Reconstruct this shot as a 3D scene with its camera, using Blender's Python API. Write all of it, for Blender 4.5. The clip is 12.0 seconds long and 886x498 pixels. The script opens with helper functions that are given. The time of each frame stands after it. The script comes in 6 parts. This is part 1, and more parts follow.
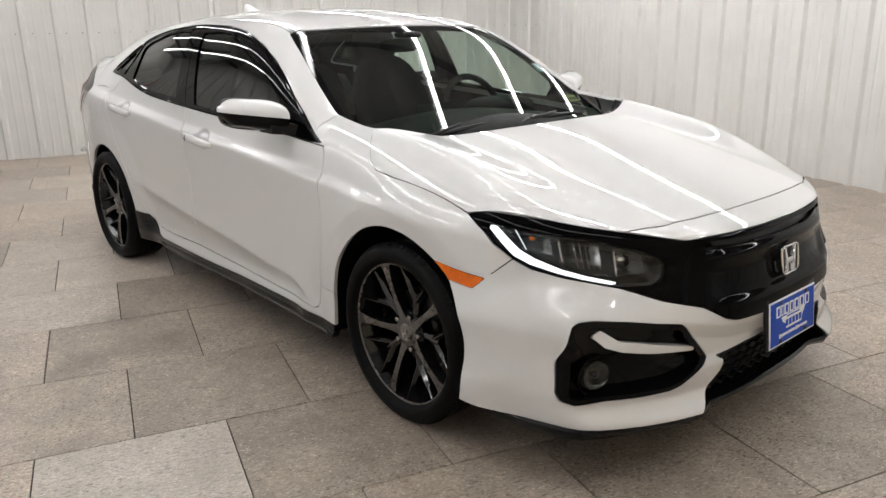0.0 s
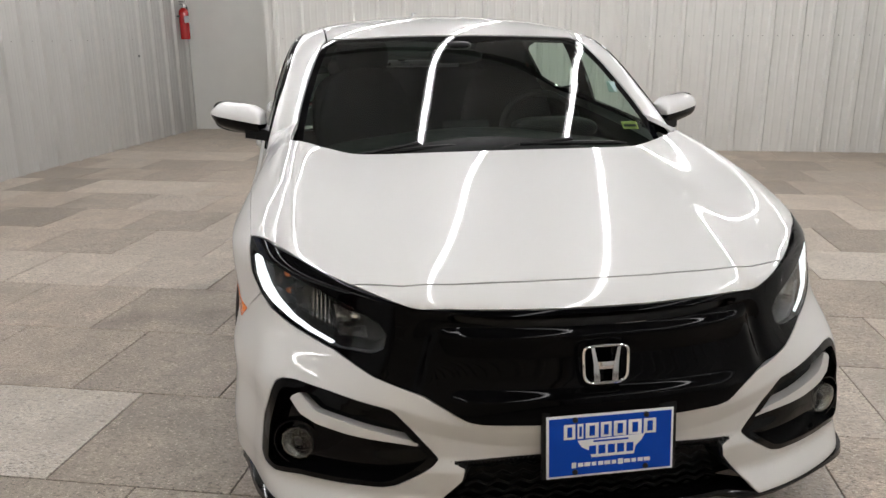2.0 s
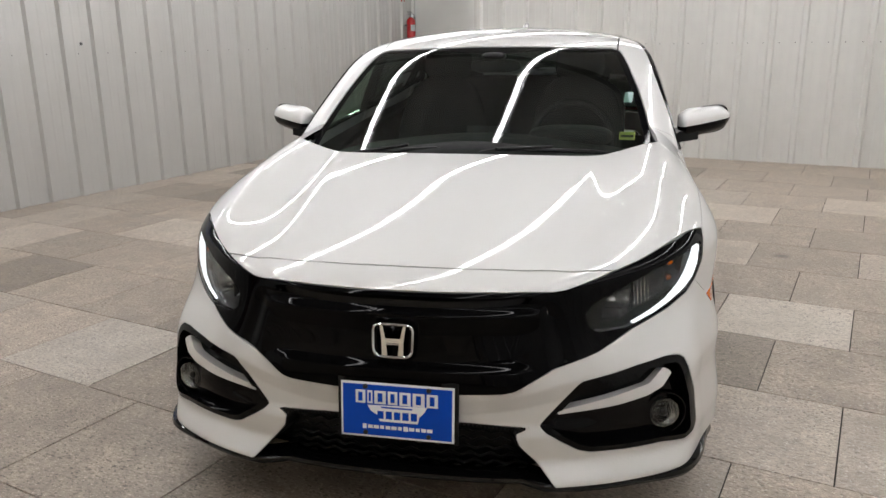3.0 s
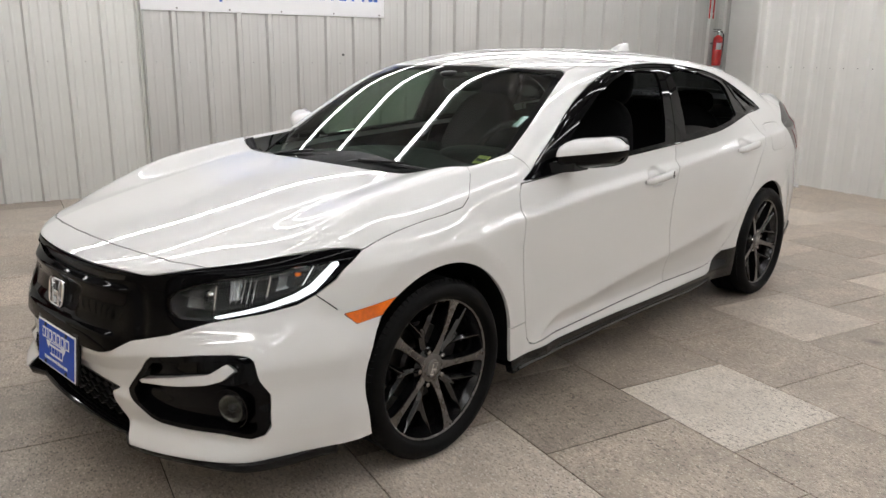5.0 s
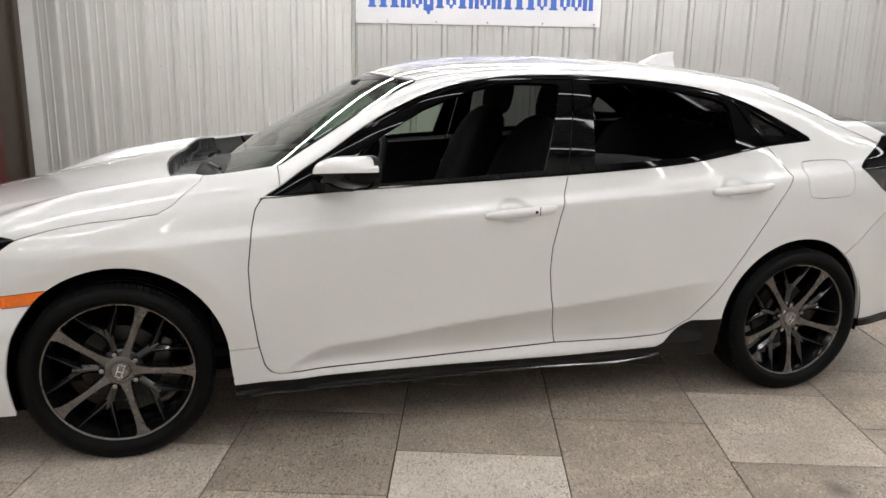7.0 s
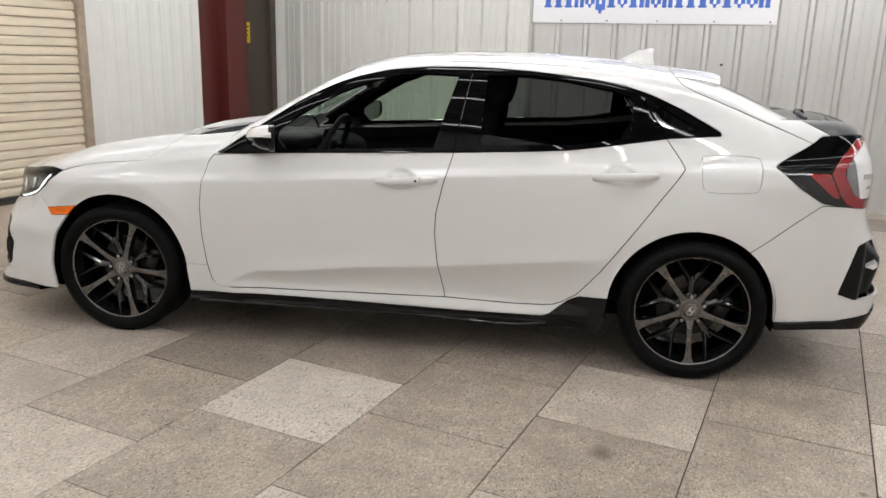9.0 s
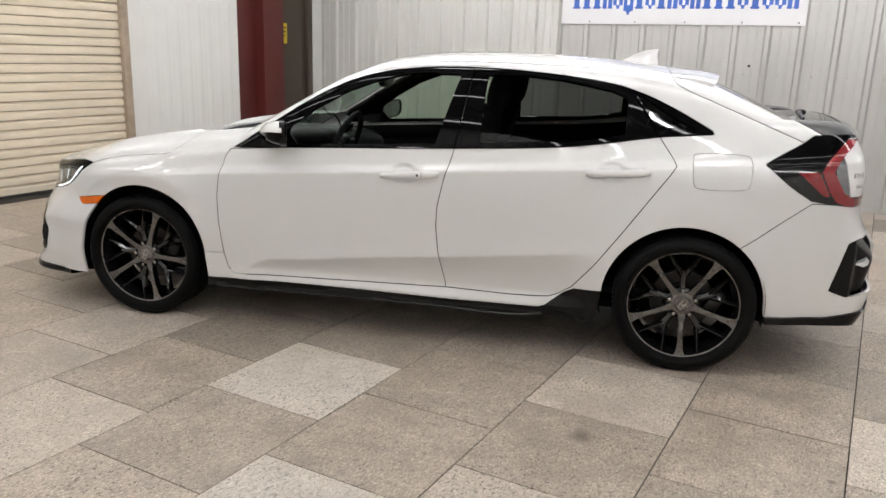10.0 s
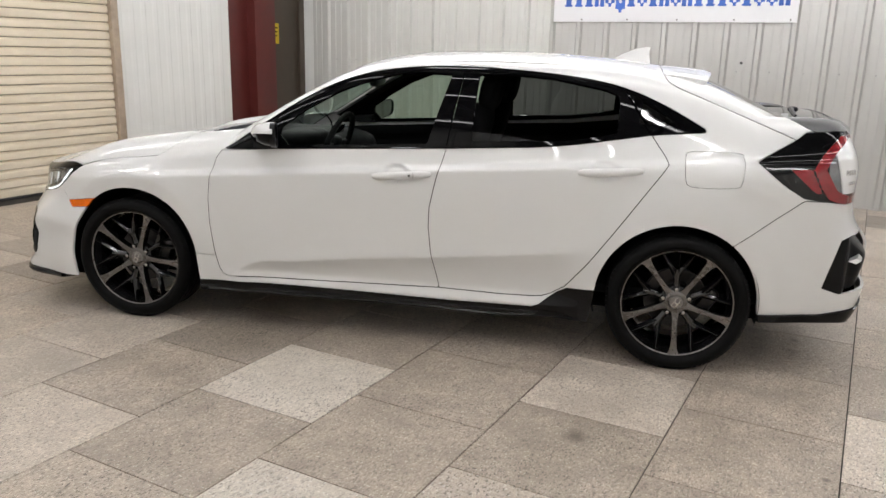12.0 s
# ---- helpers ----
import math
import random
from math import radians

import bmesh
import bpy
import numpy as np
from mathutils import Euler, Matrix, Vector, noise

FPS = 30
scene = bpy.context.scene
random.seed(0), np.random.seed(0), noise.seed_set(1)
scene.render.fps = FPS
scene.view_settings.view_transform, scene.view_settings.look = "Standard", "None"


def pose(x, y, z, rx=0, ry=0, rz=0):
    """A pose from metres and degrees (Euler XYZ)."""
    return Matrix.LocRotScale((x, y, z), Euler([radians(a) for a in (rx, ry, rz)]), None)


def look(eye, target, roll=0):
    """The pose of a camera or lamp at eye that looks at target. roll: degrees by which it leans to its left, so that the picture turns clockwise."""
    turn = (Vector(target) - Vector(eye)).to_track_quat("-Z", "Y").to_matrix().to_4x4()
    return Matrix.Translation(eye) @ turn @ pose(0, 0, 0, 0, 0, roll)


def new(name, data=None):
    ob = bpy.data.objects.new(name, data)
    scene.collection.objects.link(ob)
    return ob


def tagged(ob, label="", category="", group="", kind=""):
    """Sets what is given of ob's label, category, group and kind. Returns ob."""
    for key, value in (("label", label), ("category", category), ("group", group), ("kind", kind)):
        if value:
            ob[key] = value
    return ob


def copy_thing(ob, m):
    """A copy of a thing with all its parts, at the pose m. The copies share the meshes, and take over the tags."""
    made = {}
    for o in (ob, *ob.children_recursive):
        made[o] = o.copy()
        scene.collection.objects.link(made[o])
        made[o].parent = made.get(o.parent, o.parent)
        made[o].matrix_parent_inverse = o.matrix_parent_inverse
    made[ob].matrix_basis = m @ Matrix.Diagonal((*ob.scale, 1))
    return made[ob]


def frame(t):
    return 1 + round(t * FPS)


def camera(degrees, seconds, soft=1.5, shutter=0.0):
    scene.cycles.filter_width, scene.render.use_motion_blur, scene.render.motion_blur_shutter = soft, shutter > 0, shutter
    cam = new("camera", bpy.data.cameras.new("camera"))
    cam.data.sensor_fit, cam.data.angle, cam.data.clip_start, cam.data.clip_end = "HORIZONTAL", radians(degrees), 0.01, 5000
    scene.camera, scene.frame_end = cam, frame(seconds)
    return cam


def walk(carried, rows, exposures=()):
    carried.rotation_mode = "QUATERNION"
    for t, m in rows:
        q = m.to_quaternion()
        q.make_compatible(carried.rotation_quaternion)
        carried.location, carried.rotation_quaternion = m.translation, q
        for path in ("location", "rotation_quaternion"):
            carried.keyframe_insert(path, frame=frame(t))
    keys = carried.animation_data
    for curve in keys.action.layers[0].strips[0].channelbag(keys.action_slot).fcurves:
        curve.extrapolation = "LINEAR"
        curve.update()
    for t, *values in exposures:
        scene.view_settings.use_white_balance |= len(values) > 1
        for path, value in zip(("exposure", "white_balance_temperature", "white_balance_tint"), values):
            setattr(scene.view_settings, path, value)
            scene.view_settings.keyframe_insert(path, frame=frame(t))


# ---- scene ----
cam = camera(59.8, 12.0)
PATH = [
    (0, (3.809, -1.25, 1.321), (2.053, -0.48, 0.754), -0.9),
    (0.5, (3.757, -0.98, 1.334), (1.942, -0.36, 0.767), -0.8),
    (1, (3.766, -0.553, 1.316), (1.885, -0.171, 0.754), -0.0),
    (1.5, (3.77, -0.05, 1.324), (1.852, 0.019, 0.762), -0.2),
    (2, (3.78, 0.54, 1.316), (1.875, 0.261, 0.775), -0.4),
    (2.5, (3.751, 1.146, 1.302), (1.931, 0.512, 0.768), -0.5),
    (3, (3.692, 1.69, 1.34), (2.007, 0.749, 0.815), -0.8),
    (3.2, (3.639, 1.949, 1.33), (2.017, 0.9, 0.812), -0.6),
    (4.8, (2.417, 3.31, 1.351), (1.397, 1.663, 0.856), 0.1),
    (5, (2.201, 3.363, 1.347), (1.259, 1.667, 0.86), 0.6),
    (5.5, (1.609, 3.514, 1.344), (0.919, 1.7, 0.859), 1.3),
    (6, (1.005, 3.582, 1.347), (0.581, 1.689, 0.862), 1.3),
    (6.5, (0.43, 3.636, 1.348), (0.255, 1.705, 0.858), 0.9),
    (7, (-0.124, 3.628, 1.359), (-0.07, 1.685, 0.888), 1.2),
    (9, (-1.949, 3.798, 1.377), (-1.111, 2.05, 0.885), 1.7),
    (9.5, (-2.166, 3.828, 1.386), (-1.25, 2.119, 0.896), 2.0),
    (10, (-2.203, 3.849, 1.382), (-1.263, 2.154, 0.888), 1.8),
    (10.5, (-2.207, 3.843, 1.379), (-1.265, 2.15, 0.883), 1.8),
    (11, (-2.202, 3.835, 1.377), (-1.264, 2.14, 0.881), 1.7),
    (11.5, (-2.204, 3.835, 1.382), (-1.276, 2.135, 0.884), 1.6),
    (12, (-2.205, 3.83, 1.385), (-1.277, 2.13, 0.889), 1.4),
]
walk(cam, [(t, look(eye, target, roll)) for t, eye, target, roll in PATH], [(0, -0.05), (1, -0.09), (2, -0.15), (3.2, -0.20), (5, -0.13), (6.5, -0.03), (9, -0.03), (12, -0.04)])

# ---- light ----
world = bpy.data.worlds.new("world")
world.use_nodes = True
world.node_tree.nodes["Background"].inputs[0].default_value = (0.6, 0.63, 0.66, 1)
world.node_tree.nodes["Background"].inputs[1].default_value = 0.05
scene.world = world
LAMP = 27.5
CEILING = 2.76

# ---- materials ----
MATS = {}


def shader(name, color, rough=0.5, metal=0.0, coat=0.0, coat_rough=0.03, vary=0.0, scale=8.0, bump=0.0, bump_scale=200.0, spec=0.5, emit=None, strength=0.0, per_object=0.0):
    """A principled surface with two scales of variation in tone, roughness and relief."""
    m = bpy.data.materials.new(name)
    m.use_nodes = True
    t = m.node_tree
    b = t.nodes["Principled BSDF"]
    b.inputs["Base Color"].default_value = (*color, 1)
    b.inputs["Roughness"].default_value = rough
    b.inputs["Metallic"].default_value = metal
    b.inputs["Coat Weight"].default_value = coat
    b.inputs["Coat Roughness"].default_value = coat_rough
    b.inputs["Specular IOR Level"].default_value = spec
    if emit:
        b.inputs["Emission Color"].default_value = (*emit, 1)
        b.inputs["Emission Strength"].default_value = strength
    if vary or bump:
        co = t.nodes.new("ShaderNodeTexCoord")
        big, small = t.nodes.new("ShaderNodeTexNoise"), t.nodes.new("ShaderNodeTexNoise")
        big.inputs["Scale"].default_value, small.inputs["Scale"].default_value = scale * 0.15, scale
        big.inputs["Detail"].default_value, small.inputs["Detail"].default_value = 3, 5
        for n in (big, small):
            t.links.new(co.outputs["Object"], n.inputs["Vector"])
        add = t.nodes.new("ShaderNodeMath")
        add.operation = "ADD"
        t.links.new(big.outputs["Fac"], add.inputs[0])
        t.links.new(small.outputs["Fac"], add.inputs[1])
        tone = t.nodes.new("ShaderNodeMapRange")
        tone.inputs["From Min"].default_value, tone.inputs["From Max"].default_value = 0.7, 1.3
        tone.inputs["To Min"].default_value, tone.inputs["To Max"].default_value = 1 - vary, 1 + vary
        t.links.new(add.outputs[0], tone.inputs["Value"])
        mul = t.nodes.new("ShaderNodeVectorMath")
        mul.operation = "SCALE"
        mul.inputs[0].default_value = color
        t.links.new(tone.outputs[0], mul.inputs["Scale"])
        t.links.new(mul.outputs[0], b.inputs["Base Color"])
        rr = t.nodes.new("ShaderNodeMapRange")
        rr.inputs["From Min"].default_value, rr.inputs["From Max"].default_value = 0.7, 1.3
        rr.inputs["To Min"].default_value, rr.inputs["To Max"].default_value = rough * 0.85, min(1, rough * 1.15)
        t.links.new(add.outputs[0], rr.inputs["Value"])
        t.links.new(rr.outputs[0], b.inputs["Roughness"])
        if bump:
            fine = t.nodes.new("ShaderNodeTexNoise")
            fine.inputs["Scale"].default_value = bump_scale
            t.links.new(co.outputs["Object"], fine.inputs["Vector"])
            bn = t.nodes.new("ShaderNodeBump")
            bn.inputs["Strength"].default_value, bn.inputs["Distance"].default_value = bump, 0.002
            t.links.new(fine.outputs["Fac"], bn.inputs["Height"])
            t.links.new(bn.outputs[0], b.inputs["Normal"])
    MATS[name] = m
    return m


def pane(name, tint, gloss_rough=0.0, ior=1.5, edge=0.95):
    """A thin sheet of glass: tinted see-through with a Fresnel gloss."""
    m = bpy.data.materials.new(name)
    m.use_nodes = True
    t = m.node_tree
    t.nodes.remove(t.nodes["Principled BSDF"])
    mix, clear, gloss, weight, power, lift = (t.nodes.new("ShaderNode" + k) for k in ("MixShader", "BsdfTransparent", "BsdfGlossy", "LayerWeight", "Math", "MapRange"))
    clear.inputs[0].default_value = (*tint, 1)
    gloss.inputs["Color"].default_value = (1, 1, 1, 1)
    gloss.inputs["Roughness"].default_value = gloss_rough
    power.operation = "POWER"
    power.inputs[1].default_value = 5.0
    lift.inputs["To Min"].default_value, lift.inputs["To Max"].default_value = 1.6 * ((ior - 1) / (ior + 1)) ** 2, edge
    t.links.new(weight.outputs["Facing"], power.inputs[0])
    t.links.new(power.outputs[0], lift.inputs["Value"])
    t.links.new(lift.outputs[0], mix.inputs[0])
    t.links.new(clear.outputs[0], mix.inputs[1])
    t.links.new(gloss.outputs[0], mix.inputs[2])
    t.links.new(mix.outputs[0], t.nodes["Material Output"].inputs[0])
    MATS[name] = m
    return m


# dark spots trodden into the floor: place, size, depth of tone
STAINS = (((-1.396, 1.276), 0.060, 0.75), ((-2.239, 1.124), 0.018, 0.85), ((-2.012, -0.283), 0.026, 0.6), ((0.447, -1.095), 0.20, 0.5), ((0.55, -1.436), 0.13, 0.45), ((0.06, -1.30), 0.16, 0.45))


def tile_stone(name, light, dark):
    """Stone-look porcelain: cloudy tone, streaks and small dark pits, lightly polished."""
    m = bpy.data.materials.new(name)
    m.use_nodes = True
    t = m.node_tree
    b = t.nodes["Principled BSDF"]
    geo, info, sep = t.nodes.new("ShaderNodeNewGeometry"), t.nodes.new("ShaderNodeObjectInfo"), t.nodes.new("ShaderNodeVectorMath")
    off = t.nodes.new("ShaderNodeVectorMath")
    off.operation = "SCALE"
    off.inputs[0].default_value = (37, 91, 13)
    t.links.new(info.outputs["Random"], off.inputs["Scale"])
    sep.operation = "ADD"
    t.links.new(geo.outputs["Position"], sep.inputs[0])
    t.links.new(off.outputs[0], sep.inputs[1])

    def layer(scale, detail, stretch=(1, 1, 1), rough=0.55):
        mp = t.nodes.new("ShaderNodeMapping")
        mp.inputs["Scale"].default_value = stretch
        t.links.new(sep.outputs[0], mp.inputs["Vector"])
        n = t.nodes.new("ShaderNodeTexNoise")
        n.inputs["Scale"].default_value, n.inputs["Detail"].default_value, n.inputs["Roughness"].default_value = scale, detail, rough
        t.links.new(mp.outputs[0], n.inputs["Vector"])
        return n.outputs["Fac"]

    def rng(v, a, c, d, e):
        n = t.nodes.new("ShaderNodeMapRange")
        for k, val in zip(("From Min", "From Max", "To Min", "To Max"), (a, c, d, e)):
            n.inputs[k].default_value = val
        t.links.new(v, n.inputs["Value"])
        return n.outputs[0]

    def mixc(fac, a, c, kind="MIX"):
        n = t.nodes.new("ShaderNodeMix")
        n.data_type, n.blend_type = "RGBA", kind
        if isinstance(fac, float):
            n.inputs["Factor"].default_value = fac
        else:
            t.links.new(fac, n.inputs["Factor"])
        for k, val in (("A", a), ("B", c)):
            s = [i for i in n.inputs if i.name == k and i.type == "RGBA"][0]
            if isinstance(val, tuple):
                s.default_value = (*val, 1)
            else:
                t.links.new(val, s)
        return [o for o in n.outputs if o.type == "RGBA"][0]

    cloud = rng(layer(5.5, 8, rough=0.66), 0.37, 0.63, 0.0, 1.0)
    streak = rng(layer(14.0, 6, (3.2, 1, 1), 0.65), 0.42, 0.70, 0.0, 0.75)
    mottle = rng(layer(52, 6, (2.2, 1, 1), 0.75), 0.36, 0.66, 0.0, 1.0)
    grain = rng(layer(210, 3), 0.3, 0.7, 0.0, 1.0)
    pits = rng(layer(72, 2, (2.0, 1, 1), 0.45), 0.60, 0.65, 0.0, 1.0)
    flecks = rng(layer(90, 2, (1.4, 1, 1), 0.5), 0.62, 0.67, 0.0, 1.0)
    few = rng(layer(2.3, 3), 0.41, 0.62, 0.42, 1.0)
    col = mixc(cloud, dark, light)
    col = mixc(streak, col, tuple(0.5 * (p + q) * 0.84 for p, q in zip(light, dark)))
    col = mixc(rng(mottle, 0, 1, 0.0, 0.78), col, tuple(0.58 * q for q in dark))
    col = mixc(rng(grain, 0, 1, 0.0, 0.52), col, tuple(0.50 * q for q in dark))
    col = mixc(rng(flecks, 0, 1, 0.0, 0.42), col, tuple(min(0.92, 1.35 * p) for p in light))
    spots = t.nodes.new("ShaderNodeMath")
    spots.operation = "MULTIPLY"
    t.links.new(pits, spots.inputs[0])
    t.links.new(few, spots.inputs[1])
    pits = spots.outputs[0]
    col = mixc(rng(pits, 0, 1, 0.0, 0.86), col, tuple(0.17 * q for q in dark))
    chips = rng(layer(34, 3, (2.4, 1, 1), 0.6), 0.58, 0.67, 0.0, 0.55)
    col = mixc(chips, col, tuple(0.30 * q for q in dark))
    smudge = t.nodes.new("ShaderNodeTexNoise")
    smudge.inputs["Scale"].default_value, smudge.inputs["Detail"].default_value = 1.7, 4
    t.links.new(geo.outputs["Position"], smudge.inputs["Vector"])
    col = mixc(rng(smudge.outputs["Fac"], 0.58, 0.74, 0.0, 0.55), col, tuple(0.55 * q for q in dark))
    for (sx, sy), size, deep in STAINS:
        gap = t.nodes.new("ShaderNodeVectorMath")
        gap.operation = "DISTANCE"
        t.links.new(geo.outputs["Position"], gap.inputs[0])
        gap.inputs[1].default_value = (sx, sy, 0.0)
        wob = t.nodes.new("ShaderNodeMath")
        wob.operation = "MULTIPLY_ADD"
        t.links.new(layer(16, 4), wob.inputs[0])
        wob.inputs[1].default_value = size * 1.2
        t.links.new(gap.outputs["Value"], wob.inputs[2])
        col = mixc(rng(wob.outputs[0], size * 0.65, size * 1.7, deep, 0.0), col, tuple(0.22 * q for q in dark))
    tone = mixc(1.0, col, (1, 1, 1), "MULTIPLY")
    sc = t.nodes.new("ShaderNodeVectorMath")
    sc.operation = "SCALE"
    t.links.new(tone, sc.inputs[0])
    t.links.new(rng(info.outputs["Random"], 0, 1, 0.87, 1.12), sc.inputs["Scale"])
    t.links.new(sc.outputs[0], b.inputs["Base Color"])
    t.links.new(rng(cloud, 0, 1, 0.36, 0.48), b.inputs["Roughness"])
    bn = t.nodes.new("ShaderNodeBump")
    bn.inputs["Strength"].default_value, bn.inputs["Distance"].default_value = 0.35, 0.001
    bn.invert = True
    t.links.new(pits, bn.inputs["Height"])
    t.links.new(bn.outputs[0], b.inputs["Normal"])
    MATS[name] = m
    return m


paint = shader("pearl white paint", (0.655, 0.654, 0.645), 0.40, 0.03, 1.0, 0.015, 0.012, 3.0)
grille_black = shader("polished grille black", (0.0015, 0.0015, 0.0018), 0.04, vary=0.05, scale=30, spec=0.07)
tail_clear = shader("clear tail lens", (0.20, 0.20, 0.205), 0.12, 0.6, 0.5, vary=0.2, scale=70)
rim_gloss = shader("polished black alloy", (0.004, 0.004, 0.0045), 0.10, vary=0.05, scale=40, spec=0.8)
lug_steel = shader("lug nut steel", (0.38, 0.37, 0.36), 0.22, 1.0)
gloss_black = shader("gloss black plastic", (0.002, 0.002, 0.0024), 0.035, vary=0.05, scale=30, spec=0.15)
satin_black = shader("satin black plastic", (0.0045, 0.0045, 0.005), 0.32, vary=0.08, scale=60, bump=0.08, spec=0.22)
trim_gloss = shader("wet-look black trim", (0.0025, 0.0025, 0.003), 0.06, vary=0.05, scale=30, spec=0.30)
spoiler_grey = shader("satin dark spoiler", (0.020, 0.020, 0.020), 0.30, vary=0.05, scale=30, spec=1.0)
rubber = shader("tyre rubber", (0.0032, 0.0032, 0.0033), 0.55, vary=0.15, scale=40, bump=0.25, bump_scale=300, spec=0.10)
matt_black = shader("matt black", (0.008, 0.008, 0.008), 0.5)
machined = shader("machined grey alloy", (0.165, 0.156, 0.150), 0.28, 0.9, vary=0.06, scale=60)
rim_black = shader("gloss black alloy", (0.005, 0.005, 0.0055), 0.14, vary=0.05, scale=40, spec=0.4)
cap_grey = shader("brushed grey cap", (0.22, 0.21, 0.20), 0.30, 0.9, vary=0.05, scale=60)
chrome = shader("chrome", (0.75, 0.75, 0.76), 0.08, 1.0)
steel = shader("brake steel", (0.05, 0.048, 0.047), 0.38, 1.0, vary=0.1, scale=50)
amber = shader("amber lens", (0.80, 0.150, 0.001), 0.16, 0, 0.35, 0.02, 0.16, 90, 0.3, 260)
red_lens = shader("red tail lens", (0.21, 0.010, 0.014), 0.10, 0, 0.8, 0.02, 0.15, 40)
fog_glass = shader("fluted silver fog reflector", (0.27, 0.27, 0.25), 0.16, 0.7, 1.0, 0.02, vary=0.3, scale=80)
mirror_silver = shader("mirror silver", (0.35, 0.36, 0.36), 0.01, 1.0)
clear_lamp = shader("silver lamp reflector", (0.62, 0.63, 0.63), 0.14, 0.9, vary=0.12, scale=60)
lamp_dark = shader("dark lamp housing", (0.030, 0.031, 0.033), 0.20, 0.5, vary=0.2, scale=60)
smoke = shader("smoked lamp lens", (0.008, 0.008, 0.0085), 0.08, 0, 0.25)
drl = shader("daytime light strip", (0.45, 0.46, 0.47), 0.25, emit=(0.95, 0.98, 1.0), strength=1.7)
cloth = shader("dark seat cloth", (0.0045, 0.0045, 0.005), 0.9, spec=0.12, vary=0.2, scale=60, bump=0.4, bump_scale=400)
dash = shader("dark dashboard plastic", (0.0055, 0.006, 0.0062), 0.5, spec=0.12, vary=0.1, scale=40, bump=0.15)
underside = shader("dark underbody", (0.003, 0.003, 0.003), 0.8, spec=0.1, vary=0.2, scale=20)
plate_blue = shader("blue printed plate", (0.003, 0.060, 0.44), 0.35, vary=0.03, scale=40, spec=0.15)
white_print = shader("white print", (0.80, 0.81, 0.82), 0.4, vary=0.02, scale=40)
blue_print = shader("blue vinyl lettering", (0.035, 0.12, 0.50), 0.42, vary=0.04, scale=30)
sheet_grey = shader("greyer off-white sheet metal", (0.43, 0.425, 0.406), 0.42, 0.0, 1.0, 0.27, vary=0.025, scale=5.0, bump=0.03, bump_scale=40, spec=0.7)
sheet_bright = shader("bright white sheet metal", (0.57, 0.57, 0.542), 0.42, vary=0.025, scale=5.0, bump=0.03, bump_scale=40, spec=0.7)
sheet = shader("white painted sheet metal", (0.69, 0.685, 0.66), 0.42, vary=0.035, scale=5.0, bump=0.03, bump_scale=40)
panel_white = shader("smooth white wall panel", (0.82, 0.825, 0.80), 0.45, vary=0.03, scale=4.0)
banner_white = shader("white banner board", (0.76, 0.765, 0.78), 0.45, vary=0.015, scale=6.0)
ceiling_mat = shader("grey ceiling sheet", (0.30, 0.30, 0.295), 0.5, vary=0.04, scale=4.0)
joist = shader("dark steel purlin", (0.05, 0.05, 0.05), 0.55, vary=0.15, scale=20)
door_cream = shader("cream roller door slat", (0.80, 0.71, 0.56), 0.45, vary=0.06, scale=7.0, bump=0.05, bump_scale=60)
door_wood = shader("worn wooden jamb", (0.40, 0.32, 0.24), 0.6, vary=0.2, scale=18, bump=0.2, bump_scale=80)
red_paint = shader("oxide red steel paint", (0.105, 0.018, 0.015), 0.42, vary=0.12, scale=12, bump=0.06, bump_scale=80)
brown_door = shader("brown door paint", (0.072, 0.055, 0.040), 0.42, vary=0.08, scale=10)
yellow_label = shader("yellow label", (0.75, 0.56, 0.02), 0.4, vary=0.05, scale=60)
ext_red = shader("extinguisher red", (0.42, 0.008, 0.010), 0.22, 0, 0.4, vary=0.05, scale=30)
grout = shader("dark grout", (0.040, 0.035, 0.03), 0.85, vary=0.2, scale=30)
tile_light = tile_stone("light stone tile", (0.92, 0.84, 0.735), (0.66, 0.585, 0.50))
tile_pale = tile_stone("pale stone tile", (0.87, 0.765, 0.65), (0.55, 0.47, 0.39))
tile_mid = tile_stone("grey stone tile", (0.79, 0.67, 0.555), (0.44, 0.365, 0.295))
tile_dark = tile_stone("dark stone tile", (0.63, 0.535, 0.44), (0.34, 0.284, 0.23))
tube_mat = shader("lit tube", (0.9, 0.9, 0.9), 0.4, emit=(0.992, 0.978, 0.982), strength=LAMP)
screw_mat = shader("grey screw head", (0.22, 0.22, 0.21), 0.45, 0.6)
sticker_yellow = shader("yellow inspection sticker", (0.28, 0.31, 0.05), 0.4, vary=0.1, scale=100)
sticker_teal = shader("pale toll sticker", (0.28, 0.40, 0.39), 0.4, vary=0.1, scale=100)
windshield_glass = pane("windshield glass", (0.44, 0.56, 0.48), 0.0, 1.50)
side_glass = pane("front side glass", (0.36, 0.45, 0.37), 0.0, 1.52)
privacy_glass = pane("dark privacy glass", (0.10, 0.11, 0.105), 0.0, 1.52)
dusty_glass = pane("dark lowered glass", (0.08, 0.085, 0.085), 0.28, 1.25, 0.4)
rear_pane = pane("dark rear glass", (0.05, 0.055, 0.055), 0.0, 1.5, 0.85)
lamp_glass = pane("lamp cover", (0.86, 0.88, 0.89), 0.0, 1.30)


